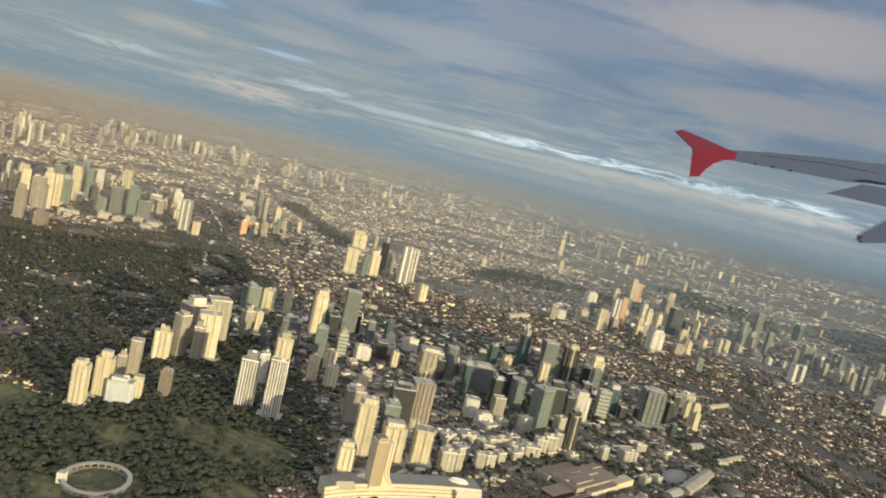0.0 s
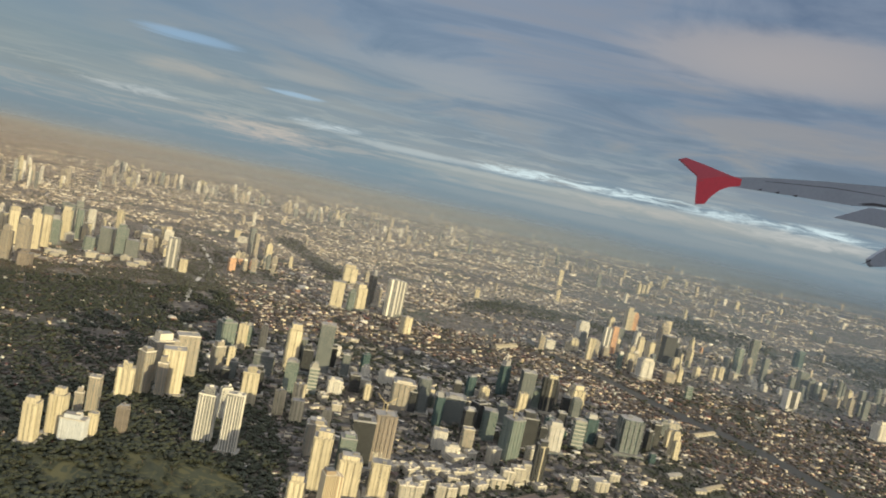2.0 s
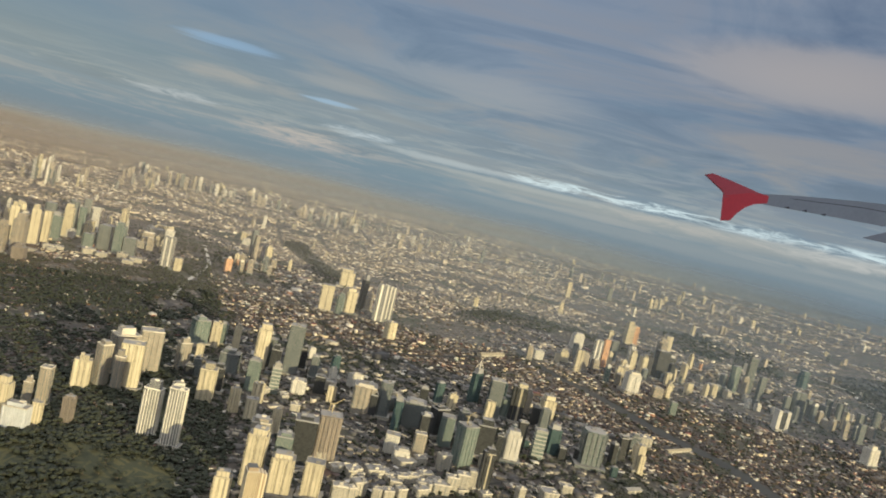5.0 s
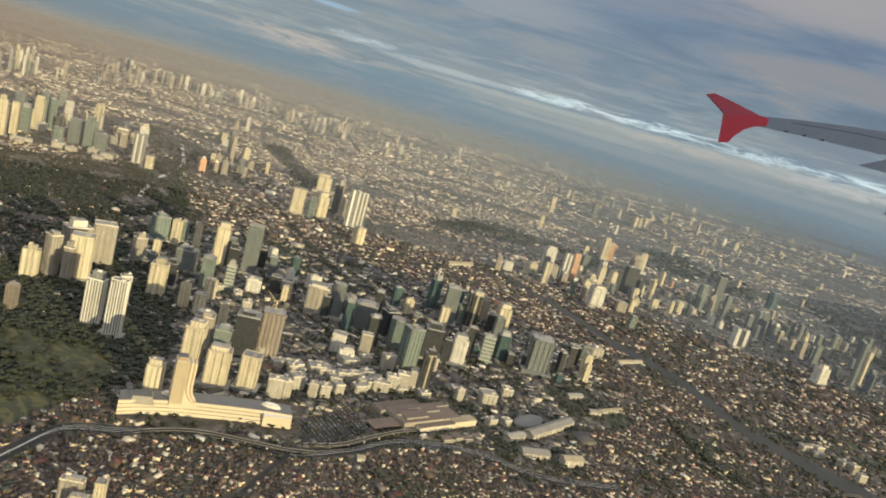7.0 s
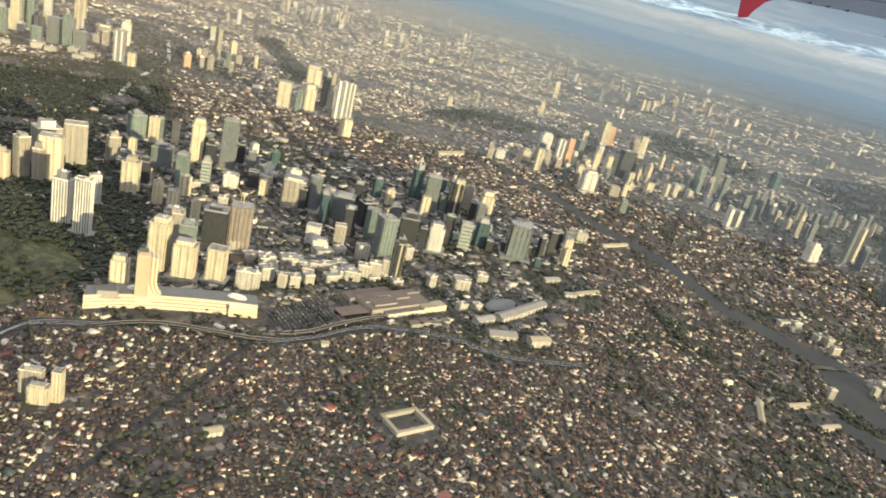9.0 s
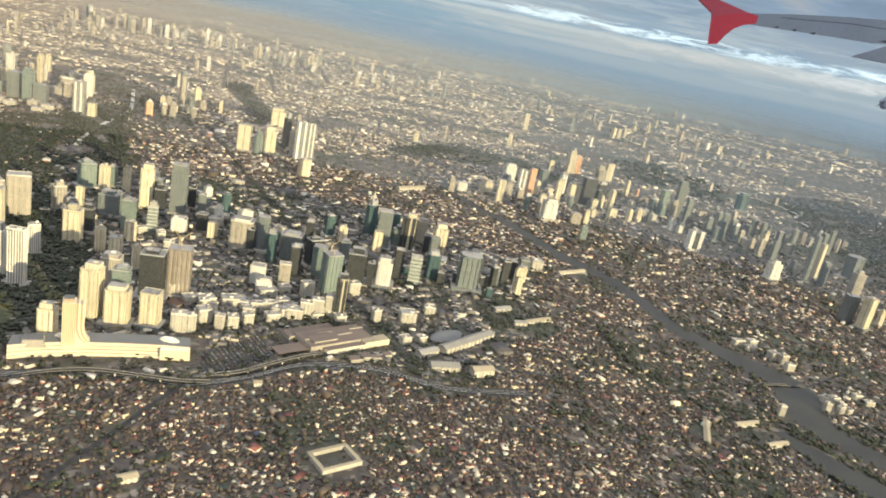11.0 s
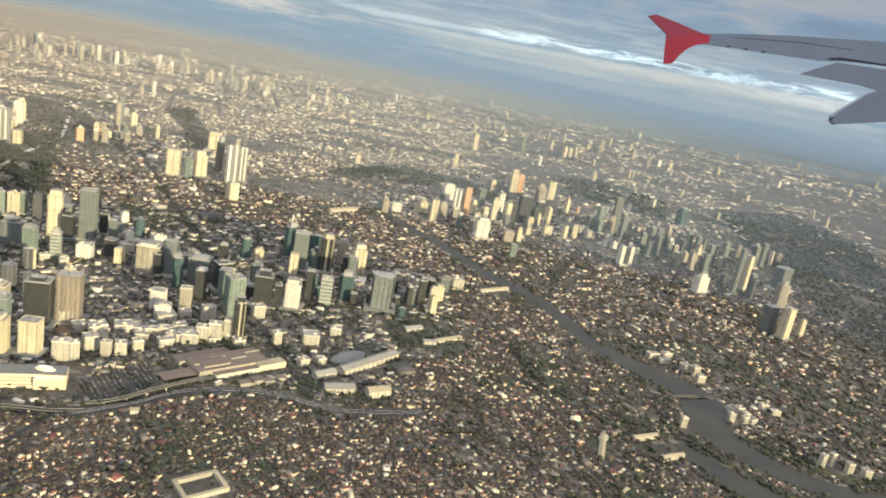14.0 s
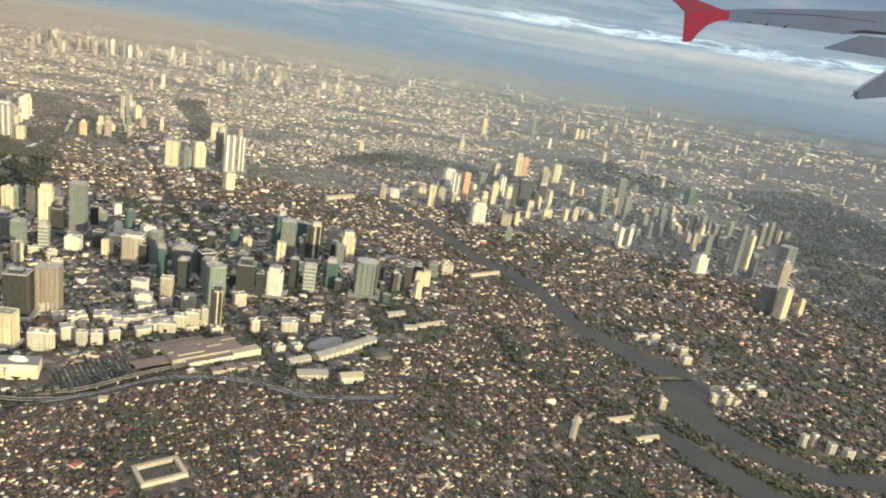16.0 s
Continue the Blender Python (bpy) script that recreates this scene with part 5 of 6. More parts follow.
def shop_row(x, y, rot, sizes):
    ob = thing("shop_row", x, y, rot, "row of low brown-roofed shops with cream fronts before the mall", "shops")
    run = 0.0
    for k, (w, d, h) in enumerate(sizes):
        block("shop", rect(w, d, run + w / 2, (k % 2) * 1.5), 0, h, LOWRISE, ob, BROWN_ROOF)
        block("canopy", rect(w * 0.9, 1.2, run + w / 2, -d / 2 - 0.7 + (k % 2) * 1.5), h * 0.6, h * 0.7, TAN, ob, TAN_ROOF)
        run += w + 0.6


shop_row(172, 473, 33, [(9, 7, 2.6), (7, 8, 3.2), (10, 6, 2.4), (6, 6, 3.0)])


def ring_memorial(x, y, r):
    ob = thing("ring_memorial", x, y, 0, "pale ring-shaped memorial colonnade in the park", "memorial")
    n, gap = 44, 5
    for lo, hi, z0, z1, nm in ((r - 2.3, r, 2.2, 3.0, "roof_ring"), (r - 2.6, r - 0.4, 0, 0.3, "floor_ring")):
        verts, faces = [], []
        for i in range(n + 1):
            a = math.radians(215 + 340 * i / n)
            for rad, z in ((lo, z0), (hi, z0), (hi, z1), (lo, z1)):
                verts.append((rad * math.cos(a), rad * math.sin(a), z))
        for i in range(n):
            for k in range(4):
                faces.append((i * 4 + k, i * 4 + (k + 1) % 4, i * 4 + 4 + (k + 1) % 4, i * 4 + 4 + k))
        faces += [(0, 1, 2, 3), tuple(n * 4 + k for k in (3, 2, 1, 0))]
        part = new(nm, mesh_of(nm, verts, faces, [WORN_STONE]))
        part.parent = ob
    for i in range(26):
        a = math.radians(218 + 334 * i / 25)
        block("pillar", rect(0.8, 0.8, (r - 1.5) * math.cos(a), (r - 1.5) * math.sin(a)), 0, 2.3, WORN_STONE, ob)
    block("chapel", rect(4, 4, (r - 1) * math.cos(math.radians(205)), (r - 1) * math.sin(math.radians(205))), 0, 6, WHITE, ob)


ring_memorial(-138, 358, 17.5)


def tower_crane(x, y, z, rot, reach):
    ob = thing("tower_crane", x, y, rot, "yellow tower crane with a raised jib on an unfinished tower", "crane")
    ob.location.z = z
    bar("mast", (0, 0, 0), (0, 0, 7), 0.55, YELLOW, ob)
    bar("jib", (0, 0, 6.5), (reach, 0, 6.5 + reach * 0.75), 0.4, YELLOW, ob)
    bar("counter_jib", (0, 0, 6.5), (-3, 0, 6.8), 0.5, YELLOW, ob)
    block("cab", rect(1.0, 1.0, 0, -0.7), 5.2, 6.4, PALE, ob)


tower_crane(25.7, 526.8, 39.5, 20, 7)
tower_crane(23.0, 529.0, 39.5, 160, 7)
tower_crane(129.5, 592.0, 35.8, 30, 6)


def spire(x, y, z, rot):
    """Four leaning ribs under a small pyramid on a glass tower's roof."""
    ob = thing("roof_spire", x, y, rot, "pale pointed steel crown on the roof of a dark glass tower", "spire")
    ob.location.z = z
    for a, b in ((-1, -1), (1, -1), (1, 1), (-1, 1)):
        bar("rib", (3.4 * a, 2.6 * b, 0), (0.25 * a, 0.25 * b, 7.5), 0.6, PALE, ob)
    block("ring", rect(3.6, 2.8), 3.2, 3.7, PALE, ob, PALE)
    bar("tip", (0, 0, 7.2), (0, 0, 10.0), 0.35, PALE, ob)


spire(138.4, 786.4, 38.6, 49)


# ---- distant towers ----


def far_towers():
    rng = random.Random(11)
    spots = []
    clusters = [(-1150, 2300, 260, 24, 48), (-700, 1750, 220, 16, 26), (-560, 3200, 300, 26, 60), (-420, 2500, 200, 9, 26), (120, 2500, 260, 22, 34), (60, 2050, 160, 9, 30), (500, 3600, 420, 26, 60), (480, 2400, 180, 12, 34), (900, 3000, 260, 22, 44), (900, 2250, 200, 18, 32), (1150, 2550, 260, 24, 36), (1250, 1900, 200, 14, 28), (820, 1500, 160, 14, 30), (1500, 3300, 500, 26, 44), (-200, 4000, 600, 30, 60), (700, 1250, 90, 12, 26), (860, 1250, 110, 14, 32), (-950, 3600, 300, 20, 60), (980, 1450, 120, 12, 26)]
    for cx, cy, r, n, h in clusters:
        for _ in range(n):
            x, y = rng.gauss(cx, r * 0.6), rng.gauss(cy, r * 0.6)
            spots.append((x, y, h * rng.uniform(0.35, 1.0) * 0.8))
    rng.shuffle(spots)
    spots = spots[:62]
    for cx, cy, r, n, h in ((-1030, 1840, 45, 9, 70), (-960, 1760, 40, 5, 56), (-986, 2261, 30, 4, 44), (-1085, 2465, 45, 6, 60), (-1000, 2590, 60, 10, 58), (-842, 2616, 50, 8, 50), (-726, 2693, 50, 8, 50), (-489, 2528, 45, 10, 50), (-377, 2559, 50, 8, 42), (-340, 2666, 40, 6, 42), (-480, 1882, 18, 3, 40), (-84, 2633, 60, 8, 40)):
        for _ in range(n):
            spots.append((rng.gauss(cx, r), rng.gauss(cy, r), h * rng.uniform(0.45, 1.0)))
    # the long broken skyline
    for _ in range(76):
        x = rng.uniform(-1150, 1100)
        spots.append((x, 2450 + 0.12 * x + rng.gauss(150, 190), rng.choice((14, 20, 26, 34, 44)) * rng.uniform(0.8, 1.15)))
    for _ in range(62):
        y = 1150 + 3300 * rng.random() ** 0.8
        spots.append((160 + y * rng.uniform(-0.72, 0.78), y, rng.uniform(9, 22) * (0.7 + y / 3500)))
    for x, y, h in spots:
        w = rng.uniform(5.5, 9.5) * (1 if y < 2000 else 1.45)
        d, rot = w * rng.uniform(0.6, 1.0), rng.uniform(0, 90)
        wall = rng.choice([CREAM, FAR_WALL, FAR_WALL, TAN, GREY, WHITE, STRIPE])
        ob = thing("distant_tower", x, y, rot, "small hazy pale apartment tower far off in the city", "tower", "distant towers")
        block("body", rect(w, d), 0, h * 0.93, wall, ob)
        block("penthouse", rect(w * 0.6, d * 0.6, w * 0.1, 0), h * 0.93, h, wall, ob)


far_towers()

# ---- haze over the far distance ----


def haze_bank(radius, height, thick):
    """A thin distant sheet imitating haze: painted tint and fade, lit by sun and sky."""
    m = bpy.data.materials.new("haze_veil")
    m.use_nodes = True
    m.node_tree.nodes.clear()
    add = net(m.node_tree)
    at = add("ShaderNodeNewGeometry").outputs["Position"]
    drift = add("ShaderNodeTexNoise", Vector=at, Scale=0.0022, Detail=3.0).outputs[0]
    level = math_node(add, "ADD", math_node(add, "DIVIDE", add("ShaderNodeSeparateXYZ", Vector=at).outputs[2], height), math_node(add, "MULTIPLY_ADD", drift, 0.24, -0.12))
    # haze tint painted by side: brown and denser towards -x, blue-grey towards +x
    brown_side = math_node(add, "MULTIPLY_ADD", math_node(add, "DIVIDE", add("ShaderNodeSeparateXYZ", Vector=at).outputs[0], radius), -0.95, 0.50, clamp=True)
    fade = math_node(add, "MULTIPLY", ramp(add, level, (0.0, 1.0), (0.32, 0.97), (0.55, 0.45), (0.78, 0.12), (1.0, 0.0)), math_node(add, "MULTIPLY_ADD", brown_side, thick * 0.9, thick * 0.7) if radius > 2000 else thick, clamp=True)
    haze_tint = add("ShaderNodeBsdfDiffuse", Color=mix(add, math_node(add, "MULTIPLY", brown_side, ramp(add, level, (0.28, 1.0), (0.7, 0.35))), (0.235, 0.298, 0.385), (0.178, 0.142, 0.126)), Roughness=1.0)
    clear = add("ShaderNodeBsdfTransparent")
    both = add("ShaderNodeMixShader", Fac=fade, i1=clear.outputs[0], i2=haze_tint.outputs[0])
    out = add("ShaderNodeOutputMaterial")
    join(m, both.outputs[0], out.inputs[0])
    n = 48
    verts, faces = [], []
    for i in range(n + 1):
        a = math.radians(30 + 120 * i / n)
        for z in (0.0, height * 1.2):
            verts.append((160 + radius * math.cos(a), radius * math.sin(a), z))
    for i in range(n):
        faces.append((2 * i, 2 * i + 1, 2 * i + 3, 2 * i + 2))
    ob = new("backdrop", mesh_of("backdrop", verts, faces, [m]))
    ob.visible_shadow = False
    tagged(ob, "thin tinted sheet imitating evening haze in the distance over the city", "haze", kind="structure")


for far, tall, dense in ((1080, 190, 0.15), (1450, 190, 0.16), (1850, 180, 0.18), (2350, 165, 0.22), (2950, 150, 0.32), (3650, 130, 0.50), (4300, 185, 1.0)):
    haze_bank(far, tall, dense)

# ---- the aircraft wing beyond the window ----


def wing_part(name, outline, deep, mat, parent, label=""):
    """A tapered slab: the outline, and the same outline pushed back along the span's depth."""
    front = [Vector(p) for p in outline]
    back = [p + Vector((-deep * 0.25, deep * 0.02, -deep)) for p in front]
    n = len(front)
    faces = [tuple(reversed(range(n))), tuple(range(n, 2 * n))] + [(i, (i + 1) % n, n + (i + 1) % n, n + i) for i in range(n)]
    ob = new(name, mesh_of(name, front + back, faces, [mat]))
    ob.parent = parent
    if label:
        tagged(ob, label)
    return ob


def aircraft_wing():
    grey = plain("wing_grey_paint", (0.31, 0.345, 0.41), 0.45, 0.0, 0.02, 0.12)
    dark = plain("wing_shadow_gap", (0.05, 0.05, 0.06), 0.6, 0.0, 0.02, 0.1)
    red = plain("winglet_red_paint", (0.60, 0.06, 0.085), 0.4, 0.0, 0.02, 0.12)
    # upper fence: window reflection and fold shading put in as a greyer red
    greyed_red = plain("winglet_greyed_red", (0.50, 0.085, 0.115), 0.4, 0.0, 0.02, 0.12)
    steel = plain("flap_grey_paint", (0.28, 0.31, 0.37), 0.5, 0.0, 0.02, 0.12)
    ob = new("aircraft_wing")
    ob.matrix_world = pose(160, 8, 231, 82.3, -13.3, 0.35)
    tagged(ob, "grey aircraft wing with a red winglet and lowered flaps", "wing")
    wing_part("wing_panel", [(1647.6, 590.2, -4605.3), (1690.7, 637.6, -4555.7), (1854.3, 597.5, -4367.6), (2051.2, 540.4, -4141.1), (2334.1, 447.1, -3815.8), (2641.0, 340.3, -3462.9), (2641.0, 217.8, -3462.9), (2334.1, 336.0, -3815.8), (2132.3, 391.5, -4047.8), (1900.0, 488.5, -4315.1)], 3, grey, ob)
    wing_part("panel_seam", [(1747.6, 610.8, -4490.3), (2071.8, 501.8, -4117.4), (2247.4, 424.8, -3915.5), (2249.1, 421.0, -3913.5), (2071.8, 497.8, -4117.4), (1747.6, 607.9, -4490.3)], 0.4, dark, ob, "dark spoiler seam")
    wing_part("flap_gap", [(2132.4, 397.8, -4047.8), (2209.9, 392.2, -3958.6), (2334.1, 338.9, -3815.8), (2641.0, 217.7, -3462.9), (2641.0, 204.3, -3462.9), (2334.1, 327.1, -3815.8), (2209.9, 376.7, -3958.6), (2136.2, 387.8, -4043.3)], 0.4, dark, ob, "dark gap above the flap")
    wing_part("winglet_upper", [(1442.5, 807.0, -4841.1), (1476.3, 808.0, -4802.2), (1561.0, 743.5, -4704.8), (1690.6, 637.6, -4555.8), (1647.5, 626.4, -4605.4), (1528.6, 637.6, -4742.1), (1528.6, 674.8, -4742.1)], 18, greyed_red, ob, "red upper fence of the winglet, greyed to imitate reflected light")
    wing_part("winglet_lower", [(1528.6, 652.5, -4742.1), (1634.6, 650.2, -4620.2), (1690.7, 637.6, -4555.7), (1725.5, 621.3, -4515.7), (1715.6, 573.1, -4527.0), (1665.4, 576.8, -4584.8), (1621.7, 561.3, -4635.0), (1582.3, 526.1, -4680.4), (1553.0, 485.5, -4714.1), (1515.0, 490.0, -4757.8)], 18, red, ob, "red lower fence of the winglet")
    wing_part("flap", [(2073.9, 330.0, -4115.0), (2198.4, 368.5, -3971.8), (2334.1, 312.0, -3815.8), (2641.0, 198.8, -3462.8), (2641.0, 108.9, -3462.8), (2334.1, 200.9, -3815.8), (2276.7, 238.0, -3881.8)], 8, steel, ob, "lowered grey flap")
    wing_part("flap_track_fairing", [(2190.8, 84.5, -3980.6), (2219.3, 114.8, -3947.8), (2312.8, 193.3, -3840.3), (2389.5, 215.3, -3752.0), (2551.4, 210.3, -3565.9), (2551.4, 36.4, -3565.9), (2202.2, 40.6, -3967.4), (2192.7, 53.2, -3978.4)], 30, steel, ob, "grey canoe-shaped flap fairing")
    for fairing in ([(1783.8, 538.6, -4448.6), (1807.6, 540.6, -4421.3), (1802.9, 529.1, -4426.7)], [(1854.2, 510.0, -4367.6), (1877.3, 512.0, -4341.2), (1872.7, 498.9, -4346.4)], [(1922.3, 478.8, -4289.4), (1946.6, 480.8, -4261.4), (1942.2, 467.9, -4266.5)]):
        wing_part("hinge_fairing", fairing, 1.0, dark, ob, "small dark hinge fairing")
    wing_part("static_wick", [(2163.7, 56.8, -4011.7), (2192.7, 81.4, -3978.4), (2194.6, 75.0, -3976.2)], 3, dark, ob)


aircraft_wing()


# ---- the sea of houses ----
rng_np = np.random.default_rng(7)


def blocked(x, y):
    hit = near_line(RIVER, x, y, [w / 2 + 2.5 for w in RIVER_WIDE]) | near_line(BRANCH, x, y, [w / 2 + 2.5 for w in BRANCH_WIDE]) | inside(GOLF, x, y) | inside(BANK, x, y) | inside(SHORE, x, y)
    for line, width in ROADS + PALE_ROADS:
        hit |= near_line(line, x, y, (width / 2 + 1.8, width / 2 + 1.8))
    for o in scene.objects:
        if o.type == "EMPTY" and o.parent is None and o.location.y < 1300 and o.name.split(".")[0] not in ("tower_crane", "flyover", "aircraft_wing", "distant_tower", "shopping_podium", "shopping_mall", "ring_memorial", "courtyard_building", "long_hall", "oval_hall"):
            hit |= (x - o.location.x) ** 2 + (y - o.location.y) ** 2 < 8.0 ** 2
    hit |= inside([(-32, 392), (20, 385), (90, 428), (70, 462), (-30, 425)], x, y)
    hit |= inside([(88, 440), (112, 430), (200, 505), (170, 548), (130, 530)], x, y)
    hit |= (x - 185) ** 2 + (y - 353) ** 2 < 19 ** 2
    hit |= inside(CAR_PARK, x, y) | inside(SCHOOL_GREEN, x, y)
    for line, wide in BELTS:
        hit |= near_line(line, x, y, wide)
    for a, b, r in ((256, 541, 20), (240, 525, 16), (226, 505, 12), (255, 490, 14), (270, 560, 14), (372, 790, 18), (432, 473, 12), (478, 485, 15), (92, 305, 8), (123, 416, 6)):
        hit |= (x - a) ** 2 + (y - b) ** 2 < r * r
    return hit


def lush(x, y):
    """How green a spot of the town is: groves and gardens against packed lanes."""
    # greenery added eastward to imitate the darkening of cloud shade
    east = np.clip((np.asarray(x) - 300) / 330, 0, 0.55)
    return np.array([noise.noise((px / 62, py / 62, 1.7)) + 0.6 * noise.noise((px / 23, py / 23, 4.1)) for px, py in zip(x, y)]) + east


def house_field():
    """House centres, turns and sizes, laid out district by district on turned street grids."""
    n = 420
    ry = 130 * np.exp(rng_np.random(n) * math.log(4700 / 130))
    rx = 160 + ry * rng_np.uniform(-0.98, 0.98, n) + rng_np.uniform(-200, 200, n) * (ry < 700)
    seeds = np.c_[rx, ry]
    turn = rng_np.uniform(0, math.pi / 2, n)
    out = []
    for i in range(n):
        r = math.hypot(seeds[i, 0] - 160, seeds[i, 1])
        p = max(2.55, r / 208)
        reach = max(0.22 * r + 40, 130)
        k = int(reach / p)
        g = np.stack(np.meshgrid(np.arange(-k, k + 1), np.arange(-k, k + 1)), -1).reshape(-1, 2)
        g = g[(g[:, 0] % 13 != 0) & ((g[:, 1] % 9 != 0) | (rng_np.random(len(g)) < 0.4))]
        q = g * p * np.array([1.0, 0.86]) + rng_np.uniform(-0.42, 0.42, g.shape) * p
        c, s = math.cos(turn[i]), math.sin(turn[i])
        q = q @ np.array([[c, s], [-s, c]]) + seeds[i]
        q = q[(q[:, 1] > -60) & (np.abs(q[:, 0] - 160) < 230 + 0.80 * q[:, 1]) & (q[:, 1] < 4700)]
        if len(q) == 0:
            continue
        # keep what lies nearest to this district's middle
        close = np.flatnonzero(np.hypot(*(seeds - seeds[i]).T) < 2.9 * reach)
        near = np.empty(len(q), int)
        for a in range(0, len(q), 4000):
            dd = ((q[a:a + 4000, None] - seeds[None, close]) ** 2).sum(-1)
            near[a:a + 4000] = close[dd.argmin(1)]
        q = q[near == i]
        m = len(q)
        if m:
            p *= rng_np.uniform(0.85, 1.25) * (0.84 if r > 1300 else 1.0)
            out.append(np.c_[q, turn[i] + rng_np.choice([0, math.pi / 2], m) + rng_np.normal(0, 0.2, m), p * rng_np.uniform(0.55, 1.3, m), p * rng_np.uniform(0.36, 0.8, m), rng_np.gamma(2.2, 0.26, m) * (p / 2.9) ** 0.75 + 0.4])
    h = np.concatenate(out)
    h = h[~blocked(h[:, 0], h[:, 1])]
    core, village = inside(CORE, h[:, 0], h[:, 1]), inside(VILLAGE, h[:, 0], h[:, 1])
    wood = inside(FAR_WOOD, h[:, 0], h[:, 1]) | inside(FAR_PARK, h[:, 0], h[:, 1])
    keep = rng_np.random(len(h)) < np.where(inside(GROVE, h[:, 0], h[:, 1]), 0.05, np.where(core, 0.21, np.where(village, 0.17, np.where(wood, 0.25, np.where(inside(EAST_WOOD, h[:, 0], h[:, 1]), 0.24, 0.93)))))
    g = lush(h[:, 0], h[:, 1])
    keep &= rng_np.random(len(h)) < np.clip(1.2 - 1.7 * np.maximum(g, 0), 0.35, 1.0)
    belt = np.array([noise.noise((px / 330, py / 120, 8.3)) + 0.5 * noise.noise((px / 120, py / 50, 2.3)) for px, py in h[:, :2]])
    # houses thinned further east, again to darken it like cloud shade
    belt += np.clip((h[:, 0] - 450) / 1500, 0, 0.22)
    keep &= (h[:, 1] < 1000) | (rng_np.random(len(h)) < np.clip(1.15 - 3.6 * np.maximum(belt - 0.02, 0), 0.07, 1.0))
    h[core, 3:5] *= 1.9
    h[core, 5] *= 1.6
    # workshops, schools and larger blocks here and there
    big = rng_np.random(len(h)) < 0.022
    h[big, 3:5] *= rng_np.uniform(1.6, 3.0, (big.sum(), 1))
    h[big, 5] *= 1.5
    return h[keep]


def house_mesh(name, h, gabled):
    """Joined houses: walls in slot 0, roofs in slot 1. Some roofs are gabled, some flat with a parapet step."""
    n = len(h)
    x, y, a, w, d, z = h.T
    c, s = np.cos(a), np.sin(a)
    ridge = np.where(rng_np.random(n) < 0.7, np.minimum(d, 3.2) * rng_np.uniform(0.14, 0.34, n), 0.05) if gabled else 0.05 + 0 * d
    lx = np.array([-1, 1, 1, -1, -1, 1, 1, -1, -1, 1])[None] * w[:, None] / 2
    ly = np.array([-1, -1, 1, 1, -1, -1, 1, 1, 0, 0])[None] * d[:, None] / 2
    lz = np.stack([0 * z] * 4 + [z] * 4 + [z + ridge] * 2, 1)
    v = np.stack([x[:, None] + lx * c[:, None] - ly * s[:, None], y[:, None] + lx * s[:, None] + ly * c[:, None], lz], -1).reshape(-1, 3)
    quads = np.array([[0, 1, 5, 4], [2, 3, 7, 6], [4, 5, 9, 8], [6, 7, 8, 9]])
    pents = np.array([[1, 2, 6, 9, 5], [3, 0, 4, 8, 7]])
    per = np.concatenate([quads.ravel(), pents.ravel()])
    loops = (np.arange(n)[:, None] * 10 + per[None]).ravel()
    sizes = np.tile([4, 4, 4, 4, 5, 5], n)
    starts = np.concatenate([[0], np.cumsum(sizes)[:-1]])
    me = bpy.data.meshes.new(name)
    me.vertices.add(len(v))
    me.vertices.foreach_set("co", v.ravel())
    me.loops.add(len(loops))
    me.loops.foreach_set("vertex_index", loops.astype(np.int32))
    me.polygons.add(len(sizes))
    me.polygons.foreach_set("loop_start", starts.astype(np.int32))
    pair = {True: (HOUSE_WALL, HOUSE_ROOF), False: (HAZED_HOUSE, HAZED_ROOF), None: (SHOP_WALL, SHOP_ROOF)}[gabled]
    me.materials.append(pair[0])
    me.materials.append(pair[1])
    me.polygons.foreach_set("material_index", np.tile([0, 0, 1, 1, 0, 0], n).astype(np.int32))
    me.update(calc_edges=True)
    me.validate()
    return me


